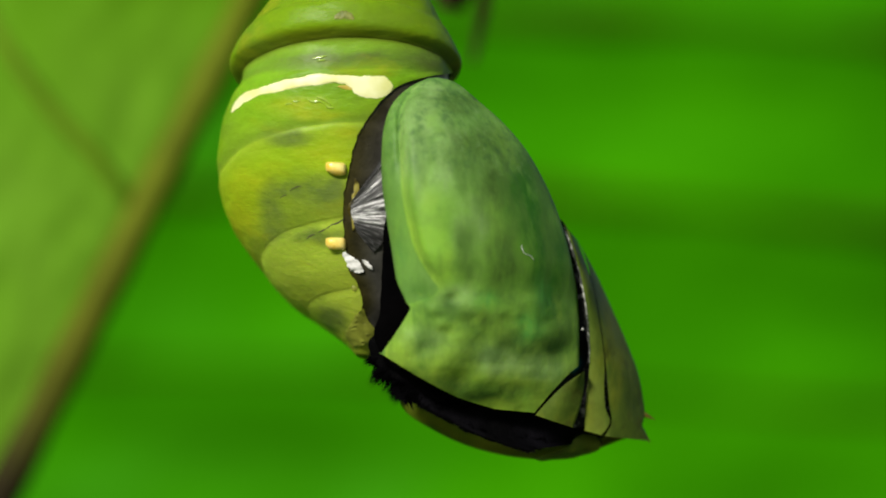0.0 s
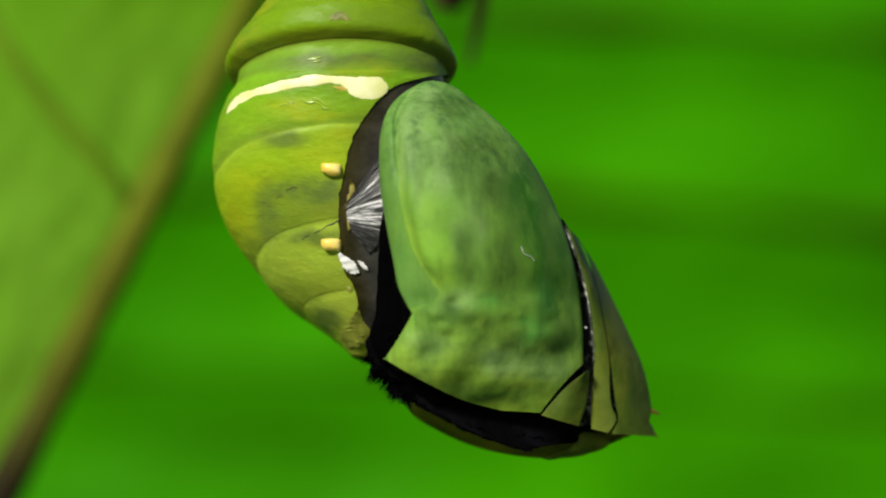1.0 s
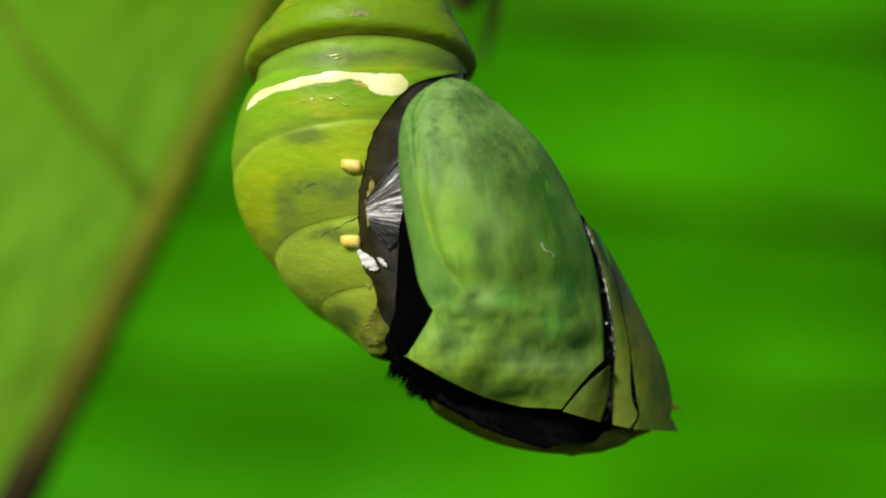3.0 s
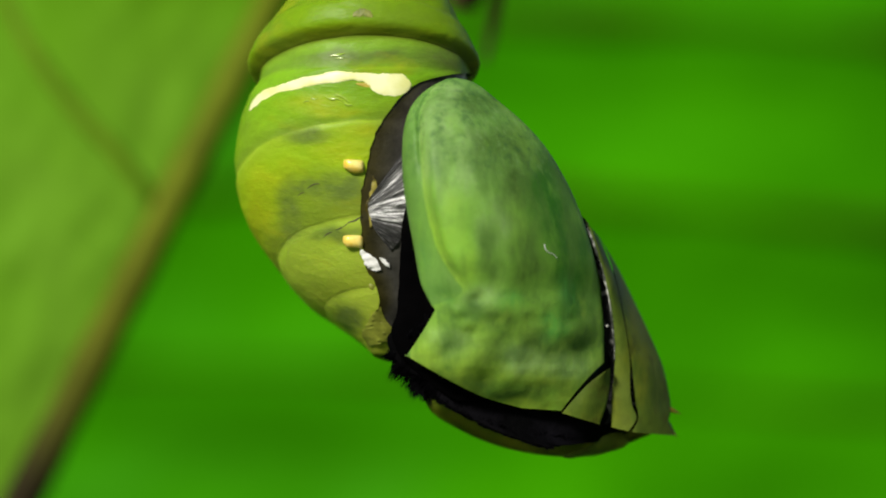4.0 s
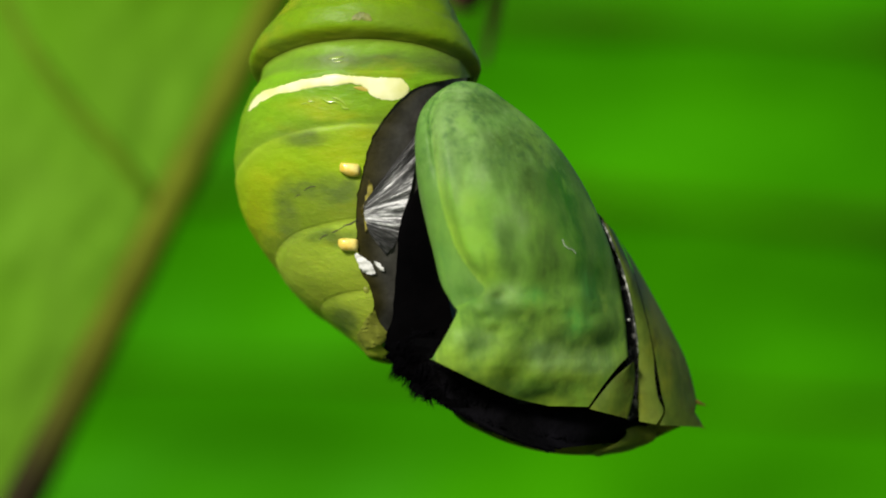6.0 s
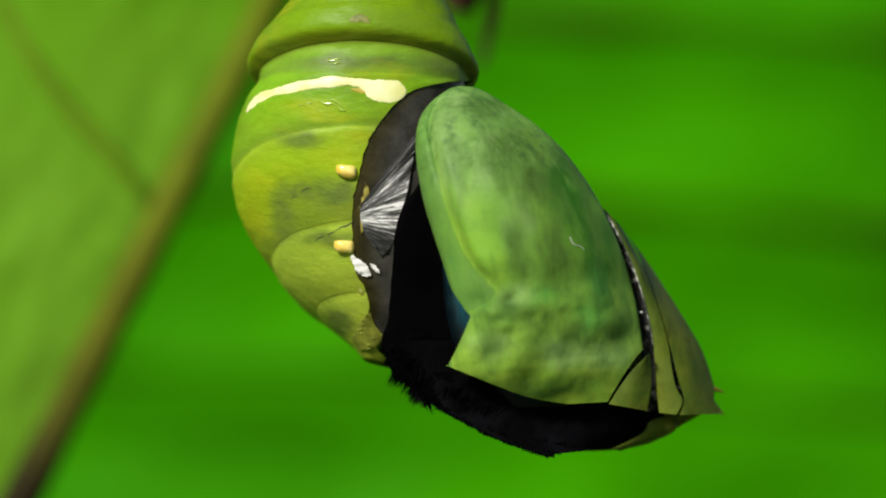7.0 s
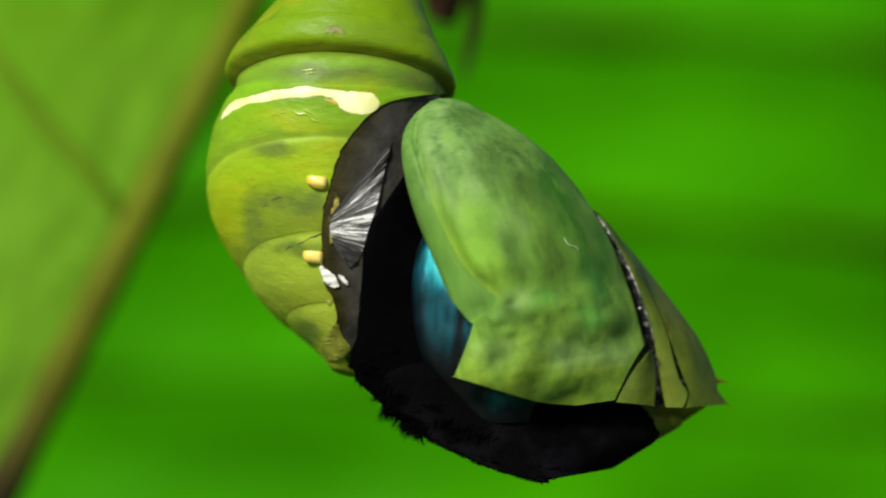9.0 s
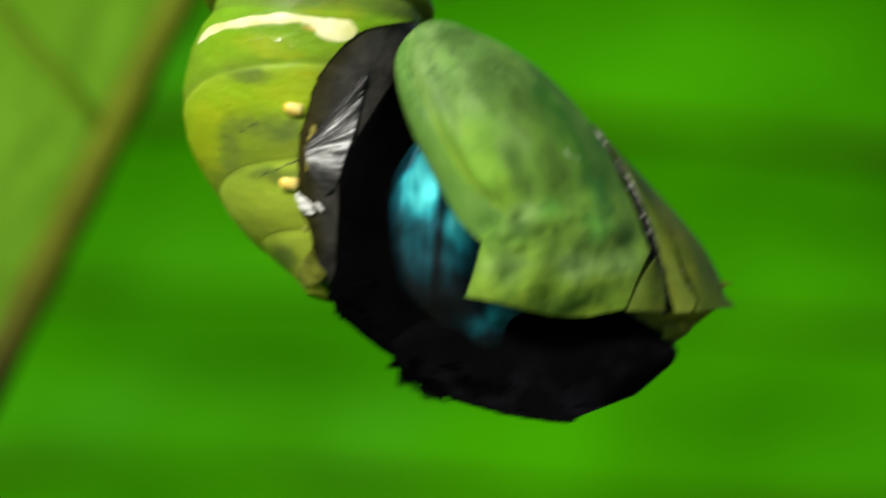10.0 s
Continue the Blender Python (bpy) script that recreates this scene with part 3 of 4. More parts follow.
def drape(u, v):
    e = (TABLE[:, 0] - u) ** 2 + (TABLE[:, 1] - v) ** 2
    k = np.argsort(e)[:5]
    w = 1 / (e[k] + 4)
    return float((TABLE[k, 2] * w).sum() / w.sum())


def ribbon(path, lift, rows=40, cols=6, sag=0.0, jag=0.0):
    """A thin strip laid along path rows (u, v, half width), its middle lifted from the abdomen."""
    pts = [spline(path, i / rows) for i in range(rows + 1)]
    front, back = [], []
    for i, (u, v, h) in enumerate(pts):
        du, dv = pts[min(i + 1, rows)][:2] - pts[max(i - 1, 0)][:2]
        n = math.hypot(du, dv) or 1
        nu, nv = -dv / n, du / n
        fr, ba = [], []
        for j in range(cols + 1):
            x = 2 * j / cols - 1
            hh = h + jag * x * (noise.noise(Vector((u * 0.11, x * 3, 1))) + noise.noise(Vector((u * 0.3, x * 3, 2)))) * (1 if x > 0 else -1)
            uu, vv = u + nu * hh * x, v + nv * hh * x
            d = drape(uu, vv) + sag
            fr.append(at(uu, vv, d - lift * math.sqrt(max(0, 1 - x * x)) - 0.4))
            ba.append(at(uu, vv, d + 5))
        front.append(fr), back.append(ba)
    return slab(front, back)


part("cream_band", ribbon([(440, 197, 2), (453, 181, 6), (470, 169, 8), (490, 161, 6), (512, 156, 8), (535, 150, 9), (560, 146, 8), (590, 141, 10), (618, 141, 7), (640, 143, 8), (656, 149, 13), (668, 154, 18), (690, 157, 20), (708, 155, 18), (718, 153, 12), (722, 151, 5)], 1.6, 90, 8, jag=1.6),
     M_CREAM, PUPA, "raised cream-white band", PUPA_AT)
part("pale_scar", ribbon([(622, 34, 2), (634, 28, 7), (648, 30, 6), (656, 36, 2)], 0.6, 24, 6, jag=2.5), M_SCAR, PUPA, "pale rough scar", PUPA_AT)
part("amber_mark", ribbon([(626, 154, 1), (638, 156, 3.5), (648, 157, 4), (658, 160, 1)], 0.6, 16, 4), M_OCHRE, PUPA, "small amber mark", PUPA_AT)
for uu, vv, lean in ((620, 299, -0.10), (618, 432, -0.06)):
    bm = bmesh.new()
    bmesh.ops.create_uvsphere(bm, u_segments=24, v_segments=14, radius=1.0)
    mid = at(uu, vv, drape(uu, vv) - 2)
    for q in bm.verts:
        x, y, z = q.co
        taper = 0.86 + 0.16 * x + 0.25 * noise.noise(Vector((x * 1.4, z * 1.4, uu)))
        q.co = mid + Vector((math.copysign(abs(x) ** 0.58, x) * 18, y * 13, math.copysign(abs(z) ** 0.58, z) * 13 * taper + x * lean * 30)) * U
    part("gold_spot", bm, M_GOLD, PUPA, "shiny gold bump", PUPA_AT)
for path in ([(588, 412, 0.6), (600, 407, 1.6), (612, 399, 1.2), (622, 396, 1.6), (634, 388, 0.6)], [(566, 424, 0.4), (574, 418, 1.2), (582, 415, 0.4)], [(538, 338, 0.4), (550, 331, 1.0), (560, 330, 0.4)], [(520, 352, 0.3), (528, 346, 0.9), (534, 345, 0.3)]):
    part("skin_crack", ribbon(path, 0.6, 16, 2), M_CRACK, PUPA, "thin dark crack", PUPA_AT)


# fine wet wrinkles below and above the cream band
for path in ([(572, 176, 0.7), (582, 181, 2.5), (592, 180, 1.7), (600, 184, 0.7)], [(588, 172, 0.7), (597, 175, 2.7), (606, 180, 2.0), (612, 187, 0.7)], [(604, 186, 0.7), (609, 191, 2.4), (618, 192, 0.7)],
             [(546, 178, 0.5), (552, 180, 1.5), (558, 179, 0.5)], [(582, 104, 0.7), (592, 103, 2.2), (602, 101, 1.5), (608, 100, 0.5)], [(590, 109, 0.5), (598, 108, 1.7), (606, 107, 0.5)], [(532, 186, 0.5), (538, 183, 1.4), (545, 184, 0.5)]):
    part("wet_wrinkle", ribbon(path, 1.3, 14, 6), M_WET, PUPA, "fine glistening wrinkle", PUPA_AT)


def membrane():
    """The dark skin inside the opening, wrinkled."""
    rows = []
    for i in range(ROWS + 1):
        s = i / ROWS
        if OPEN[i] < 0.05 or s > 0.955:
            continue
        r = []
        for j in range(61):
            a = 0.05 + (OPEN[i] + 0.12 - 0.05) * j / 60
            u, v, d = abdomen_point(s, a)
            f = (j / 60) ** 4
            w = 0.962 + 0.024 * f + (1 - f) * (0.012 * noise.noise(Vector((u * 0.03, v * 0.03, 2))) + 0.006 * noise.noise(Vector((u * 0.1, v * 0.06, 4))))
            r.append(abdomen_point(s, a, w))
        rows.append(r)
    bm = slab([[at(*p) for p in r] for r in rows], [[at(p[0], p[1], p[2] + 4) for p in r] for r in rows],
              [[(i / len(rows), j / 60) for j in range(61)] for i in range(len(rows))])
    part("membrane", bm, M_FILM, PUPA, "dark glossy wrinkled membrane", PUPA_AT)


membrane()


def fan(hub, ends, lift, pleats, rows=24, cols=120, tall=5.0):
    """A pleated skin that spreads from a short hub line to a row of ends, over the membrane."""
    front, back, lay = [], [], []
    for i in range(rows + 1):
        f = i / rows
        fr, ba, la = [], [], []
        for j in range(cols + 1):
            q = j / cols
            (hu, hv), (eu, ev) = spline(hub, q), spline(ends, q)
            u, v = hu + (eu - hu) * f, hv + (ev - hv) * f
            wave = noise.noise(Vector((q * pleats, f * 0.8, 1.7))) + 0.5 * noise.noise(Vector((q * pleats * 2.3, f * 1.5, 4.2)))
            d = drape(u, v) * 0.965 - lift - tall * wave * (0.25 + f) - 3 * math.sin(math.pi * f)
            fr.append(at(u, v, d)), ba.append(at(u, v, d + 1.5)), la.append((f, q))
        front.append(fr), back.append(ba), lay.append(la)
    return slab(front, back, lay)


part("silver_fan", fan([(646, 358), (645, 372), (648, 392), (655, 412)], [(748, 222), (738, 275), (728, 335), (716, 375), (710, 405), (700, 432), (684, 450)], 6, 14),
     M_SILVER, PUPA, "silvery pleated skin stretched in a fan", PUPA_AT)
part("white_flap", ribbon([(632, 448, 2), (638, 458, 6), (646, 468, 10), (656, 477, 9), (666, 483, 2)], 1.2, 40, 10, -2, 2.6), M_WHITE, PUPA, "white crumpled skin flap", PUPA_AT)
part("white_flap", ribbon([(664, 462, 1), (670, 467, 3), (676, 473, 3.5), (682, 480, 1)], 1, 24, 8, -1, 1.8), M_WHITE, PUPA, "", PUPA_AT)
part("torn_lip", plate([(652, 560), (640, 580), (634, 596), (648, 618)], [(666, 548), (674, 570), (690, 592), (680, 608)], lambda s, q, u, v: drape(u, v) * 0.98 - 3 - 6 * math.sin(math.pi * q), 16, 12, 4, 5),
     M_LIP, PUPA, "torn brownish shell lip", PUPA_AT)
part("amber_edge", ribbon([(653, 318, 1), (656, 336, 5), (650, 354, 3), (645, 372, 5), (649, 392, 3.5), (648, 410, 1.5)], 1.5, 50, 8, 1, 3.5), M_AMBER, PUPA, "glossy amber skin along the tear", PUPA_AT)
bm = bmesh.new()
bmesh.ops.create_icosphere(bm, subdivisions=2, radius=1.0)
for q in bm.verts:
    q.co *= 1 + 0.7 * noise.noise(q.co * 1.3 + Vector((651, 512, 0.5)))
    q.co = at(651, 512, drape(651, 512)) + Vector((q.co.x * 6.6, q.co.y * 2.1, q.co.z * 6.6)) * U
part("skin_bead", bm, M_LIP, PUPA, "", PUPA_AT)

# ---------------------------------------------------------------- the wing case that lifts off, with head plates
CASE_AT = at(930, 450, -200)
LEFT = [(800, 142), (768, 160), (742, 188), (730, 225), (728, 270), (733, 330), (745, 390), (757, 440), (770, 495), (788, 530), (799, 545), (800, 547), (790, 568), (772, 600), (754, 630), (754, 632), (800, 656), (850, 681), (900, 702), (960, 717)]
RIGHT = [(816, 140), (850, 148), (893, 178), (940, 215), (983, 260), (1020, 316), (1047, 370), (1068, 425), (1084, 485), (1091, 525), (1095, 549), (1095, 551), (1098, 580), (1100, 608), (1101, 630), (1100, 632), (1084, 648), (1064, 672), (1046, 696), (1030, 719)]


# smooth left line of the case, its right line and the margin's inner line, as (v, u)
SMOOTH_L = [(141, 800), (160, 768), (190, 742), (225, 730), (270, 728), (330, 733), (390, 745), (440, 757), (495, 768), (546, 772), (600, 766), (650, 764), (720, 776)]
SMOOTH_R = [(140, 816), (148, 850), (178, 893), (215, 940), (260, 983), (316, 1020), (370, 1047), (425, 1068), (485, 1084), (550, 1095), (631, 1101), (719, 1101)]
MARGIN = [(141, 800), (160, 776), (200, 756), (234, 757), (331, 768), (383, 780), (440, 800), (491, 834), (508, 851), (540, 890), (720, 1000)]


# dents and lumps of the lower half: u, v, radius, depth
DENTS = [(868, 586, 14, 3), (858, 570, 12, -3), (815, 520, 14, 3), (868, 523, 10, 3), (905, 560, 22, 5), (985, 592, 20, 5), (1040, 560, 16, 4), (945, 612, 24, -4), (880, 637, 26, -4),
         (800, 578, 18, 4), (925, 520, 16, 3), (960, 545, 13, -3), (1015, 520, 15, -3), (830, 615, 14, 3), (1000, 650, 24, -3), (840, 548, 12, -3), (1060, 610, 14, 3), (890, 668, 18, 3)]


def case_depth(s, q, u, v):
    l, r, m = curve_at(SMOOTH_L, v), curve_at(SMOOTH_R, v), curve_at(MARGIN, v)
    x = (u - l) / max(8, r - l)
    rim = curve_at([(141, -112), (200, -165), (270, -192), (450, -205), (640, -200), (720, -165)], v)
    far = curve_at([(141, -105), (220, -72), (400, -68), (600, -80), (720, -95)], v)
    high = curve_at([(141, 2), (165, 30), (230, 64), (330, 84), (460, 92), (560, 84), (640, 58), (720, 14)], v)
    dome = high * math.sin(math.pi * min(max(x, 0), 1) ** 0.85) ** 0.75
    step = 20 * ease(-3, 24, u - m) * (1 - ease(440, 520, v)) * ease(145, 200, v)
    groove = 8 * math.exp(-((u - m) / 5) ** 2) * (1 - ease(260, 340, v)) * ease(150, 175, v)
    lump = ease(470, 560, v) * (9 * noise.noise(Vector((u * 0.017, v * 0.02, 0.7))) + 0.9 * noise.noise(Vector((u * 0.055, v * 0.06, 2.7))))
    dent = sum(deep * math.exp(-((u - du) ** 2 + 1.4 * (v - dv) ** 2) / (r * r)) for du, dv, r, deep in DENTS)
    soft = 5 * noise.noise(Vector((u * 0.011, v * 0.009, 8.2)))
    return rim + (far - rim) * max(0, x) ** 1.3 - dome - step + groove + lump + dent + soft


def case_marks(u, v):
    r, m = curve_at(SMOOTH_R, v), curve_at(MARGIN, v)
    m = m + (760 - m) * ease(500, 560, v)
    return (v - 141) / 580, 0.095 + 0.9 * (u - m) / max(10, r - m) if u > m else 0.09 * (1 - (m - u) / 60)


# patches of colour on the case, the deep green ones painted shade: u, v, half width, half height
# the first two yellow spots paint light beside the ridge
SUNNY_PATCH = [(815, 395, 30, 85), (845, 465, 30, 40), (880, 640, 70, 26), (790, 612, 30, 18), (872, 580, 16, 20), (1070, 668, 30, 14)]
# the first two pale spots paint a soft sheen at the upper left
PALE_PATCH = [(800, 225, 45, 65), (835, 275, 50, 60), (770, 265, 15, 70), (800, 168, 30, 20), (985, 275, 26, 20), (900, 390, 30, 80), (880, 520, 40, 20), (960, 625, 50, 30), (830, 600, 40, 26), (1050, 640, 36, 26)]
# shade of the right flank, put into the colour
FLANK_SHADE = [(985, 330, 32, 90), (1025, 415, 28, 100), (1052, 490, 22, 80)]
OLIVE_PATCH = [(905, 250, 50, 30), (862, 182, 44, 20), (955, 300, 24, 40), (890, 440, 16, 50), (930, 335, 26, 60), (955, 455, 26, 60), (910, 560, 36, 22), (990, 592, 32, 22), (868, 524, 10, 16), (940, 688, 90, 20), (1060, 590, 30, 40)]
TEAL_PATCH = [(1036, 505, 18, 38), (1010, 565, 22, 26), (815, 516, 24, 14), (930, 520, 22, 18), (768, 470, 16, 50)]
CASE = part("wing_case", plate(LEFT, RIGHT, case_depth, 190, 90, 7, 0, case_marks, {"sunny": SUNNY_PATCH, "pale": PALE_PATCH, "deep": FLANK_SHADE, "olive": OLIVE_PATCH, "teal": TEAL_PATCH}), M_CASE, PUPA, "blue-green domed wing case lifting away", CASE_AT)
CASE.location = CASE_AT - PUPA_AT


def head_plates():
    first = [(368, 1052), (418, 1074), (490, 1097), (560, 1111), (630, 1117), (695, 1116), (749, 1119)]
    last = [(364, 1054), (456, 1110), (536, 1154), (594, 1184), (640, 1205), (690, 1221), (722, 1232), (760, 1240)]

    def side(u, v):
        x = (u - curve_at(first, v)) / max(12, curve_at(last, v) - curve_at(first, v))
        return -70 + 92 * min(max(x, 0), 1.2) ** 1.5 - 12 * math.sin(math.pi * min(max(x, 0), 1)) + 5 * noise.noise(Vector((u * 0.02, v * 0.012, 4.4)))

    part("antenna_plate", plate([(1058, 386), (1075, 424), (1098, 490), (1114, 560), (1120, 630), (1118, 695), (1120, 746)], [(1060, 388), (1086, 424), (1114, 488), (1133, 557), (1146, 622), (1148, 662), (1153, 702), (1163, 728), (1150, 752)],
         lambda s, q, u, v: side(u, v), 60, 16, 6, 3), M_HEAD, CASE, "narrow grey-green plate", CASE_AT)
    part("head_plate", plate([(1056, 382), (1088, 423), (1115, 487), (1134, 556), (1147.5, 622), (1154, 660), (1160, 698), (1166, 728), (1156, 753)], [(1059, 384), (1110, 457), (1154, 536), (1184, 594), (1205, 640), (1218, 688), (1222, 714), (1220, 734), (1232, 758)],
         lambda s, q, u, v: side(u, v) + 2, 60, 24, 6, 3), M_HEAD, CASE, "olive pointed head plate", CASE_AT)
    part("inner_lining", plate([(1048, 376), (1066, 424), (1086, 490), (1096, 560), (1098, 630), (1098, 695), (1100, 744)], [(1055, 380), (1084, 430), (1120, 500), (1142, 560), (1156, 620), (1170, 680), (1176, 722)],
         lambda s, q, u, v: side(u, v) + 22, 40, 10, 4, 2), M_CRUST, CASE, "dark inner skin in the cracks", CASE_AT)
    part("leg_plate", plate([(1110, 641), (1080, 665), (1053, 695), (1032, 723)], [(1112, 640), (1113, 672), (1109, 706), (1099, 741)], lambda s, q, u, v: -112 + 26 * q - 8 * math.sin(math.pi * q) - 14 * s, 24, 16, 6, 4), M_HEAD, CASE, "small olive triangular plate", CASE_AT)
    part("chin_lobe", plate([(1087, 753), (1098, 766), (1080, 784), (1030, 803)], [(1140, 755), (1151, 772), (1128, 789), (1046, 808)], lambda s, q, u, v: -26 + 26 * q - 8 * math.sin(math.pi * q), 20, 14, 6, 8), M_HEAD, CASE, "yellow-green torn lobe", CASE_AT)
    for a, b, r in (((1214, 710, 18), (1241, 720, 22), 6.5), ((1216, 740, 14), (1236, 761, 16), 7.5)):
        bm = bmesh.new()
        tube(bm, [at(*(np.array(a) + (np.array(b) - np.array(a)) * k / 5)) for k in range(6)], [r * U * (1 - k / 5.3) for k in range(6)], 8)
        part("horn", bm, M_HORN, CASE, "short brown-tipped horn", CASE_AT)
    rim = [(1059, 388), (1075, 424), (1099, 491), (1114, 561), (1120, 625)]
    bm = bmesh.new()
    tube(bm, [at(*(spline(rim, i / 80) - np.array((1.5 + 2.5 * noise.noise(Vector((i * 0.13, 3.3, 0.5))), 0))), -72) for i in range(81)], [(1 - 0.55 * i / 80) * max(0.4, 2.3 + 3.4 * noise.noise(Vector((i * 0.23, 0.4, 0.8))) + 1.5 * noise.noise(Vector((i * 0.61, 2.4, 0.8)))) * U for i in range(81)], 6)
    part("pale_rim", bm, M_PALE, CASE, "pale crusted edge", CASE_AT)
    bm = bmesh.new()
    hair = [(987, 422), (990, 432), (997, 438), (1004, 440), (1010, 447)]
    tube(bm, [at(*spline(hair, i / 16), case_depth(0, 0, *spline(hair, i / 16)) - 2) for i in range(17)], [0.55 * U] * 17, 6)
    part("white_hair", bm, M_WHITE, CASE, "fine white hair", CASE_AT)
    bm = bmesh.new()
    bmesh.ops.create_icosphere(bm, subdivisions=2, radius=2.6 * U)
    for q in bm.verts:
        q.co = at(1103, 566, -92) + q.co * (1 + 0.4 * q.co.x / (3.5 * U))
    part("white_bead", bm, M_PALE, CASE, "tiny white crumb", CASE_AT)


head_plates()


def back_shell():
    """The hollow back half of the pupa, seen as a rim under the black body."""
    st = [(810, 520, 1000, 330, 120), (784, 648, 1060, 400, 150), (794, 728, 1110, 480, 165), (850, 766, 1150, 560, 150), (924, 793, 1180, 630, 115), (1010, 805, 1200, 690, 110), (1095, 800, 1212, 725, 70), (1150, 776, 1218, 745, 30)]
    front, back, lay = [], [], []
    for i in range(61):
        lu, lv, ru, rv, deep = spline(st, i / 60)
        fr, ba, la = [], [], []
        for j in range(41):
            a = math.pi * j / 40
            c = -math.cos(a)
            u, v = (lu + ru) / 2 + (ru - lu) / 2 * c, (lv + rv) / 2 + (rv - lv) / 2 * c
            d = 8 + 20 * (c + 1) / 2 + 0.5 * deep * math.sin(a)
            fr.append(at(u, v, d)), ba.append(at(u - 5 * c * (lu - ru) / 400, v - 5 * c * (rv - lv) / 400, d - 6))
            la.append((i / 60, j / 40))
        front.append(fr), back.append(ba), lay.append(la)
    part("back_shell", slab(front, back, lay), M_BACK, CASE, "yellow-green hollow back shell", CASE_AT)


back_shell()

# ---------------------------------------------------------------- the butterfly inside
FLY_AT = at(820, 500, -120)
FLY = new("butterfly")
FLY.location = FLY_AT
tagged(FLY, "black furry butterfly with folded blue wings, emerging", "butterfly")
BODY = [(812, 225, 870, 232), (765, 290, 900, 292), (716, 370, 940, 370), (704, 430, 980, 440), (700, 500, 1020, 520), (694, 562, 1064, 590), (684, 603, 1110, 638), (700, 638, 1154, 682), (746, 685, 1172, 710), (807, 726, 1168, 732), (884, 765, 1136, 752), (966, 790, 1086, 778)]


def body_point(s, a, w=1.0):
    lu, lv, ru, rv = spline(BODY, s)
    c, sn = math.cos(a) * w, math.sin(a) * w
    tall = 44 * math.sin(math.pi * min(0.97, max(0.03, s))) ** 0.5
    return (lu + ru) / 2 - (ru - lu) / 2 * c, (lv + rv) / 2 - (rv - lv) / 2 * c, -140 + 145 * (1 - c) / 2 - tall * sn * (1 if sn > 0 else 3.0)


def body_piece(name, label, s0, s1, grow, material, side=1e6):
    rows, lay = [], []
    n = 60
    for i in range(n + 1):
        s = s0 + (s1 - s0) * i / n
        tip = grow * max(0.02, 1 - (max(0, 0.12 - (s - s0)) / 0.12) ** 2) ** 0.5 if s0 > 0 else grow
        r = []
        for j in range(72):
            a = 2 * math.pi * j / 72
            u, v, d = body_point(s, a)
            u, v, d = body_point(s, a, tip + 0.02 * noise.noise(Vector((u * 0.03, v * 0.03, d * 0.03))))
            r.append(at(min(u, side + 0.1 * (u - side)), v, d))
        rows.append(r)
        lay.append([(s, j / 72) for j in range(72)])
    bm = bmesh.new()
    vs = grid(bm, rows, close=True, layers=lay)
    bm.faces.new(vs[0]), bm.faces.new(vs[-1])
    return part(name, bm, material, FLY, label, FLY_AT)


def butterfly_wing():
    left = [(840, 340), (810, 382), (791, 430), (783, 480), (785, 540), (798, 600), (826, 640), (864, 676), (900, 712)]
    right = [(912, 345), (957, 400), (992, 455), (1020, 510), (1040, 560), (1058, 600), (1072, 640), (1080, 676), (1084, 706)]

    def spot(u, v, mu, mv, ru, rv):
        return math.exp(-((u - mu) / ru) ** 2 - ((v - mv) / rv) ** 2)

    def band(u, v):
        """How blue the wing is: two bright patches parted by a crease, teal below them, small patches near the chest."""
        w = noise.noise(Vector((u * 0.03, v * 0.02, 6.1)))
        uu, vv = u + 10 * w, v + 16 * noise.noise(Vector((u * 0.025, v * 0.02, 2.4)))
        bright = ease(-9, 13, ((uu - 803) * 73 + (vv - 420) * 55) / 91) * max(1.15 * spot(uu, vv, 853, 415, 56, 74), 1.1 * spot(uu, vv, 915, 482, 40, 46))
        teal = 0.40 * spot(uu, 0, 874, 0, 80, 1) * (1 - ease(520, 640, vv))
        crease = 1 - 0.75 * spot(u, 0, 890 - 0.12 * (v - 440), 0, 8, 1)
        small = 0.5 * spot(uu, vv, 974, 660, 56, 28) + 0.9 * spot(u, v, 1042, 655, 12, 12)
        fleck = 0.85 + 0.4 * noise.noise(Vector((u * 0.06, v * 0.03, 1.3))) + 0.3 * noise.noise(Vector((u * 0.16, v * 0.025, 4.3)))
        return min(1, (max(bright, teal) * crease + small) * fleck), (u - 776) / 300

    bm = plate(left, right, lambda s, q, u, v: -150 - 38 * math.sin(math.pi * min(1, q * 1.1)) - 3.5 * math.sin(q * 14 + s * 2)
               + 30 * (1 - min(1, q * 7)) ** 2 + 60 * q + 24 * s ** 2 + 45 * q * s ** 3, 90, 80, 4, 2, band)
    part("wing", bm, M_WING, FLY, "folded metallic blue and black wing", FLY_AT)


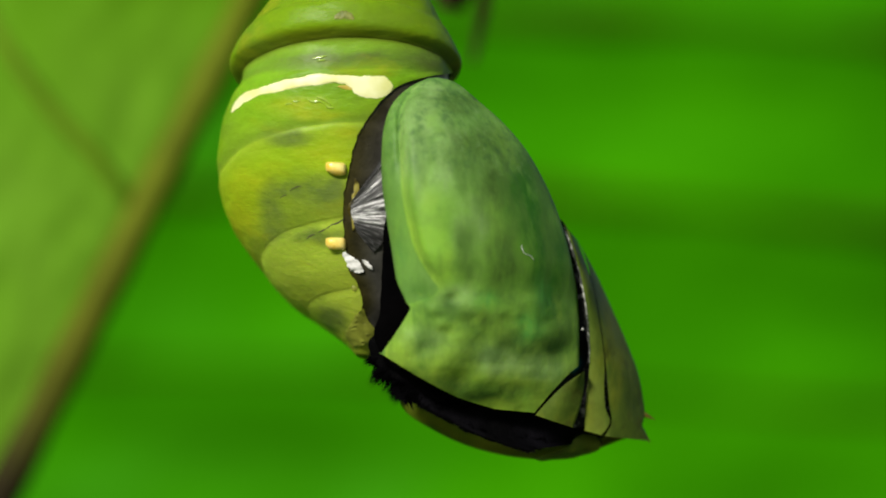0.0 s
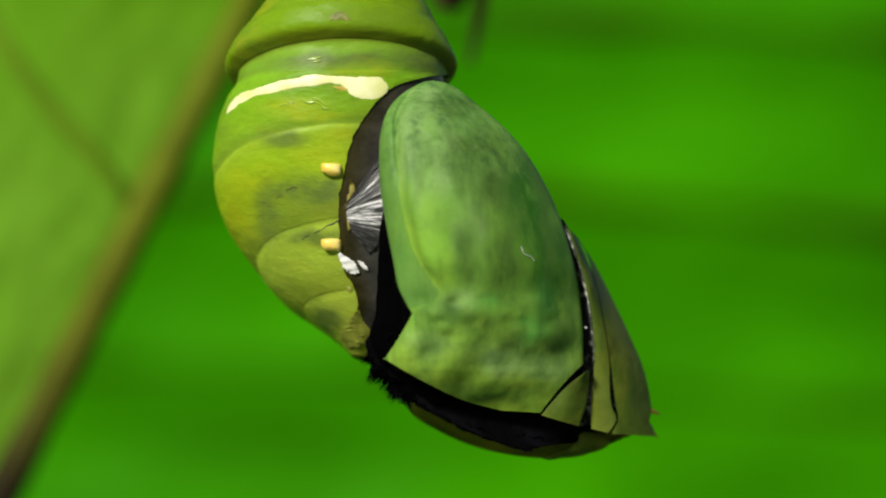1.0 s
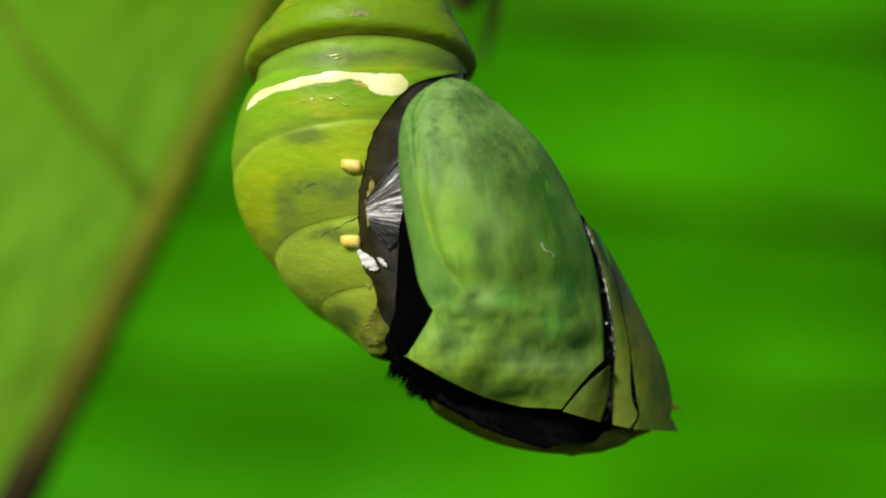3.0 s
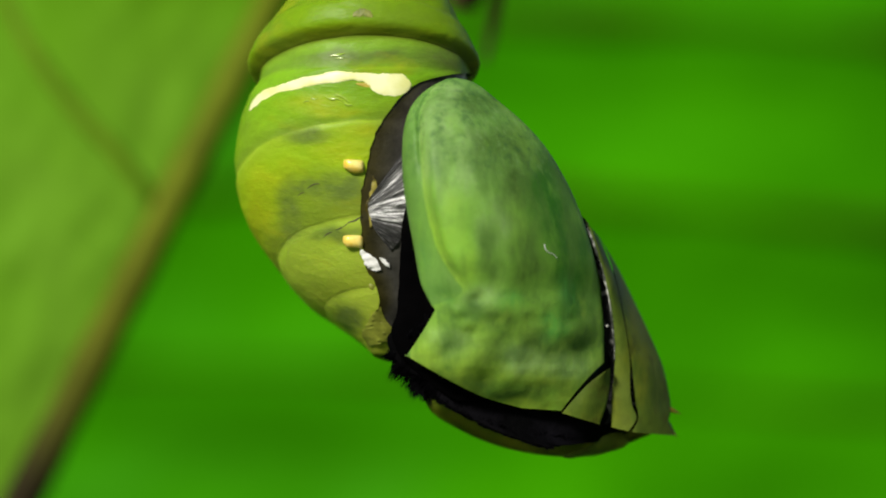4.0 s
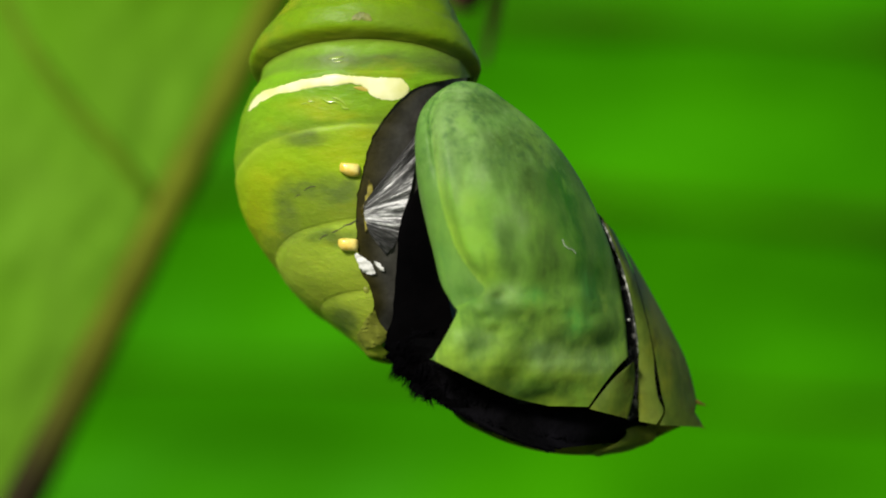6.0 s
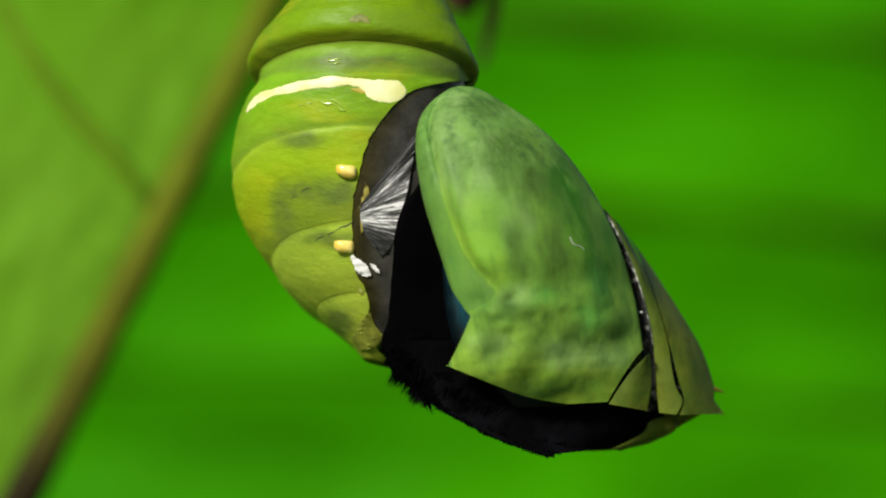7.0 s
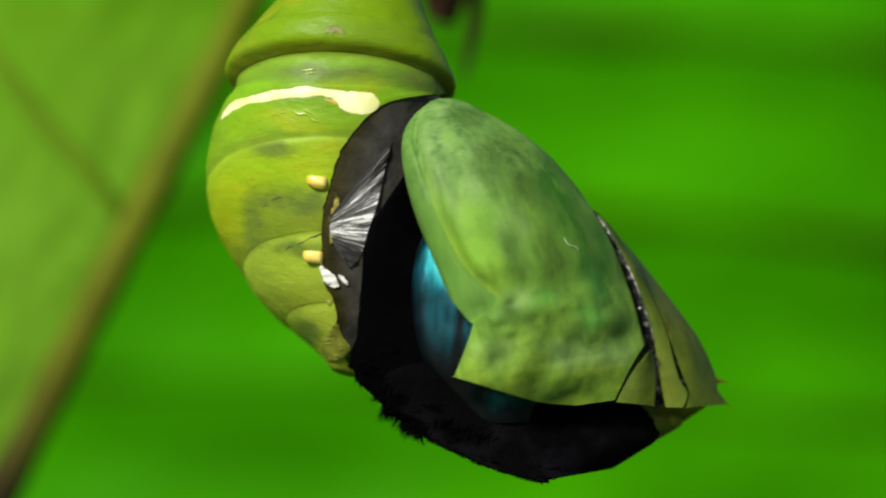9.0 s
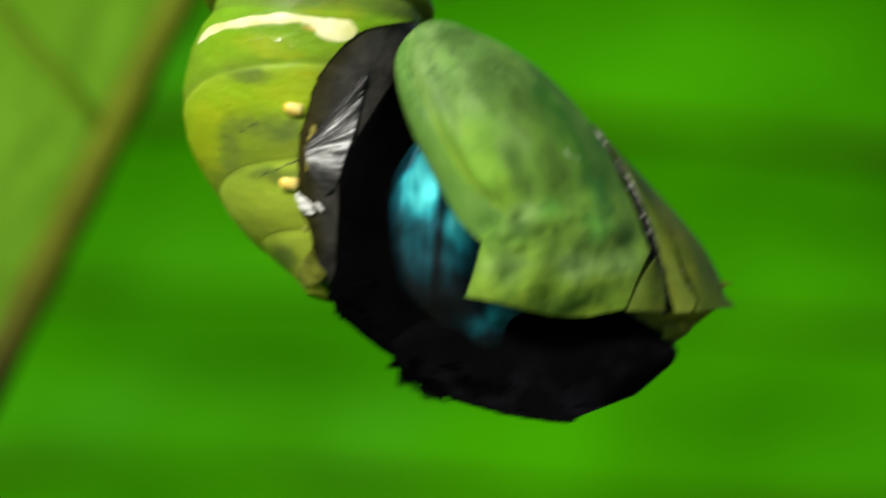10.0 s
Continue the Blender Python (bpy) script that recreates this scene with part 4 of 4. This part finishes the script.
def butterfly_fur(name, label, tufts, first, last, neck_size, lean, seed):
    """Fur in tufts along a stretch of the neck and chest."""
    rnd = random.Random(seed)
    bm = bmesh.new()
    for tuft in range(tufts):
        s = rnd.uniform(first, last)
        a = rnd.gauss(0.2, 0.35) if rnd.random() < 0.7 else rnd.uniform(-0.4, 1.5)
        neck = math.exp(-((s - 0.66) / 0.09) ** 2)
        aim = np.array((lean + 1.2 * max(0, s - 0.65), 0.7, -0.25)) + np.array([rnd.gauss(0, 0.35) for _ in range(3)])
        aim /= np.linalg.norm(aim)
        size = rnd.uniform(6, 15) * (1 if s < 0.75 else 0.65) + neck_size * neck * rnd.random() ** 1.5
        point = None
        for k in range(26):
            p = np.array(body_point(min(1, max(0.4, s + rnd.gauss(0, 0.012))), a + rnd.gauss(0, 0.08), 0.97))
            out = aim + np.array([rnd.gauss(0, 0.16) for _ in range(3)])
            long = size * rnd.uniform(0.6, 1.15)
            tip = p + out * long
            point = tip if point is None else point
            tip = tip * 0.45 + point * 0.55
            side = np.array((-out[1], out[0], rnd.uniform(-0.5, 0.5))) * rnd.uniform(0.6, 1.5)
            mid = (p + tip) / 2 + np.array((0, -0.06 * long, 0))
            v = [bm.verts.new(at(*x)) for x in (p - side, p + side, p + np.array((0, 0, 3.0)), mid - side * 0.7, mid + side * 0.7, mid + np.array((0, 0, 2.0)), tip)]
            for f in ((0, 1, 4, 3), (1, 2, 5, 4), (2, 0, 3, 5), (3, 4, 6), (4, 5, 6), (5, 3, 6)):
                bm.faces.new([v[i] for i in f])
    ob = part(name, bm, M_FUR, FLY, label, FLY_AT, smooth=False)
    return tagged(ob, kind="stuff")


body_piece("body", "velvety black body", 0.0, 0.8, 1.0, M_BLACK, 1040)
THORAX = body_piece("thorax", "broad black furry chest and head", 0.40, 1.0, 0.995, M_CHEST)
butterfly_wing()
FUR = butterfly_fur("chest_fur", "tufts of black fur", 170, 0.58, 1.0, 40, -0.7, 9)
NECK = butterfly_fur("neck_fur", "shaggy black fur of the neck", 90, 0.48, 0.66, 34, -0.25, 4)

# ---------------------------------------------------------------- movement
# seconds, place (u, v) and turn of each moving thing
PUPA_ROWS = [(0, 620, 298, 0.2, -1.1, 2.0), (0.2, 619, 303, 0.0, -1.1, 2.2), (0.3, 612, 306, -0.1, -1.2, 2.4), (0.4, 598, 308, -0.2, -1.2, 2.5), (0.5, 586, 311, -0.3, -1.2, 2.6), (0.6, 583, 315, -0.2, -1.2, 2.5),
             (0.7, 582, 313, -0.2, -1.2, 2.4), (0.8, 591, 309, -0.1, -1.1, 2.3), (0.9, 598, 302, -0.1, -1.1, 2.2), (1, 612, 300, 0.0, -1.1, 2.1), (1.1, 618, 299, -0.1, -1.1, 2.1), (1.2, 623, 298, -0.2, -1.1, 2.2),
             (1.3, 626, 296, -0.2, -1.1, 2.2), (1.5, 630, 294, -0.4, -1.1, 2.3), (2, 641, 294, -1.0, -1.1, 2.8), (2.5, 645, 294, -1.1, -0.9, 2.5), (3.8, 648, 302, -1.1, -0.8, 1.9), (4, 651, 297, -1.1, -0.8, 1.8),
             (4.2, 653, 297, -1.0, -0.8, 1.8), (4.4, 663, 298, -0.9, -0.7, 1.8), (4.5, 657, 298, -0.9, -0.7, 1.8), (4.6, 657, 298, -0.9, -0.6, 1.7), (4.7, 657, 298, -0.9, -0.5, 1.6), (4.8, 652, 299, -0.8, -0.5, 1.4),
             (4.9, 652, 299, -0.8, -0.4, 1.3), (5, 654, 299, -0.8, -0.3, 1.2), (5.2, 650, 299, -0.5, -0.2, 0.8), (5.5, 650, 300, 0, 0, 0.2), (6.8, 646, 301, -0.3, 0.8, -0.2), (7, 644, 301, -0.3, 0.9, -0.3),
             (7.2, 640, 302, -0.3, 1.1, -0.3), (7.5, 639, 303, -0.3, 1.3, -0.3), (7.8, 635, 304, -0.5, 1.2, -0.1), (8, 636, 305, -0.6, 1.1, 0.0), (8.1, 626, 304, -0.5, 1.3, -0.2), (8.2, 633, 304, -0.4, 1.6, -0.4),
             (8.3, 636, 303, -0.2, 1.8, -0.7), (8.5, 628, 302, 0.0, 2.3, -1.1), (8.6, 631, 301, 0.1, 2.4, -1.2), (8.7, 638, 301, 0.1, 2.5, -1.4), (8.8, 639, 300, 0.2, 2.5, -1.5), (8.9, 614, 300, 0.2, 2.6, -1.7),
             (9, 598, 299, 0.3, 2.7, -1.8), (9.1, 583, 306, 0.2, 2.6, -1.8), (9.2, 586, 302, 0.1, 2.6, -1.7), (9.3, 618, 303, 0, 2.5, -1.7), (9.5, 550, 315, -0.4, 3.0, -1.7), (9.6, 583, 318, 0.6, 2.4, -1.9),
             (9.8, 495, 326, 3.0, 4.8, -4.0), (9.9, 515, 328, 2.4, 4.3, -3.2), (10, 558, 326, 1.2, 3.4, -1.6)]
CASE_ROWS = [(0, 864, 458, 1.6, 4.1, -0.3), (0.2, 865, 461, 1.6, 3.9, -0.3), (0.3, 854, 456, 1.6, 3.8, -0.3), (0.4, 843, 464, 1.6, 3.7, -0.3), (0.5, 838, 465, 1.6, 3.6, -0.3), (0.6, 832, 464, 1.7, 3.4, -0.4),
             (0.7, 831, 464, 1.9, 3.1, -0.6), (0.8, 839, 463, 2.0, 2.9, -0.7), (0.9, 847, 463, 2.2, 2.6, -0.9), (1, 865, 462, 2.3, 2.4, -1.0), (1.1, 871, 462, 2.5, 2.2, -1.1), (1.2, 873, 461, 2.7, 2.1, -1.2),
             (1.3, 878, 461, 2.8, 1.9, -1.2), (1.5, 883, 460, 3.2, 1.6, -1.4), (2, 897, 458, 3.2, 1.7, -1.5), (2.5, 902, 457, 2.8, 1.6, -1.4), (3.8, 901, 457, 2.0, 2.6, -0.6), (4, 905, 457, 1.9, 2.7, -0.5),
             (4.2, 911, 457, 1.7, 2.7, -0.4), (4.4, 917, 457, 1.5, 2.7, -0.3), (4.5, 912, 457, 1.4, 2.7, -0.2), (4.6, 926, 453, 1.0, 2.0, -0.1), (4.7, 941, 443, 0.5, 1.4, -0.0), (4.8, 941, 438, 0.1, 0.7, 0.0),
             (4.9, 943, 436, -0.4, 0.1, 0.1), (5, 945, 437, -0.8, -0.6, 0.2), (5.2, 936, 442, -0.5, -0.4, 0.1), (5.5, 930, 450, 0, 0, 0), (6.8, 957, 453, 0.0, -4.2, 0.3), (7, 954, 448, 0.0, -4.8, 0.3),
             (7.2, 950, 449, -0.3, -4.6, 0.6), (7.5, 951, 450, -0.7, -4.3, 1.0), (7.8, 951, 449, -1.1, -4.8, 1.5), (8, 957, 449, -1.3, -5.2, 1.9), (8.1, 972, 447, -1.2, -6.3, 1.8), (8.2, 974, 444, -1.2, -7.4, 1.7),
             (8.3, 977, 442, -1.1, -8.6, 1.7), (8.5, 983, 437, -1.0, -10.8, 1.5), (8.6, 988, 431, -1.1, -10.6, 1.7), (8.7, 996, 436, -1.2, -10.4, 1.9), (8.8, 991, 435, -1.4, -10.1, 2.2), (8.9, 972, 435, -1.5, -9.9, 2.4),
             (9, 947, 434, -1.6, -9.7, 2.6), (9.1, 936, 446, -1.5, -9.7, 2.7), (9.2, 927, 444, -1.5, -9.6, 2.9), (9.3, 969, 438, -1.4, -9.6, 3.0), (9.5, 900, 454, -0.9, -9.2, 4.2), (9.6, 941, 466, -0.2, -8.6, 3.8),
             (9.8, 869, 464, -2.0, -13.4, 3.8), (9.9, 897, 469, -2.6, -13.7, 4.6), (10, 951, 440, -4.0, -13.9, 5.4)]
STEM_ROWS = [(0, -42), (0.2, -38), (0.3, -42), (0.4, -52), (0.5, -60), (0.6, -64), (0.7, -66), (0.8, -59), (0.9, -53), (1, -42), (1.1, -37), (1.2, -33), (1.3, -32), (1.5, -30),
             (2, -18), (2.5, -12), (3.8, -4), (4, 0), (4.2, -1), (4.4, 6), (4.6, 0), (4.7, 1), (4.8, -2), (4.9, -3), (5.2, -2), (5.5, 0), (6.8, -3), (7, -5),
             (7.2, -8), (7.5, -8), (7.8, -11), (8, -10), (8.1, -20), (8.2, -15), (8.3, -12), (8.5, -22), (8.6, -21), (8.7, -16), (8.8, -17), (8.9, -41), (9, -57), (9.1, -73),
             (9.2, -71), (9.3, -45), (9.5, -100), (9.6, -85), (9.8, -143), (9.9, -132), (10, -97)]


# how far the chest slides out, sideways and down, as the case stands off
CHEST_SIDE = [(0, 0), (0.3, 8), (0.41, 24), (0.75, 39), (1.0, 62), (1.13, 77)]
CHEST_DOWN = [(0, 0), (0.3, 6), (0.41, 22), (0.75, 35), (1.0, 62), (1.13, 80)]


def turned(u, v, d, rx, ry, rz):
    return Matrix.Translation(at(u, v, d)) @ pose(0, 0, 0, rx, ry, rz)


def motions():
    pupa = {r[0]: turned(r[1], r[2], 0, *r[3:]) for r in PUPA_ROWS}
    case = {r[0]: turned(r[1], r[2], -200, *r[3:]) for r in CASE_ROWS}
    walk(PUPA, list(pupa.items()))
    walk(CASE, [(t, pupa[t].inverted() @ m) for t, m in case.items()])
    fly, chest, neck = [], [], []
    for p, c in zip(PUPA_ROWS, CASE_ROWS):
        gone = (c[1] - p[1] - 280) / 100          # how far the case stands off, against its place at rest
        out = max(0, gone)
        local = Matrix.Translation(FLY_AT - PUPA_AT + Vector((6 * min(0, gone) + 8 * out, -14 * out, -6 * gone)) * U) @ pose(0, 0, 0, 0, 0.27 * (c[4] - p[4]) * out / 1.1, 0)
        fly.append((p[0], pupa[p[0]] @ local))
        push = Vector((30 * min(0, gone) + curve_at(CHEST_SIDE, out), -50 * min(0, gone), 52 * min(0, gone) - curve_at(CHEST_DOWN, out))) * U
        chest.append((p[0], Matrix.Translation(push) @ pose(0, 0, 0, 0, -9 * out ** 2, 0)))
        neck.append((p[0], Matrix.Translation(Vector((190 * min(0, gone) ** 2, 0, 120 * min(0, gone) ** 2)) * U)))
    walk(FLY, fly)
    walk(NECK, neck)
    walk(THORAX, chest)
    walk(FUR, chest)
    sway = 0.7 * (D + SCRAP_DEEP) / D
    walk(SCRAP, [(t, Matrix.Translation(SCRAP_AT + sway * (m.translation - PUPA_AT))) for t, m in pupa.items()])
    walk(STEM, [(t, Matrix.Translation(STEM_AT + Vector((k * U * (D + STEM_DEEP) / D, 0, 0)))) for t, k in STEM_ROWS])


motions()
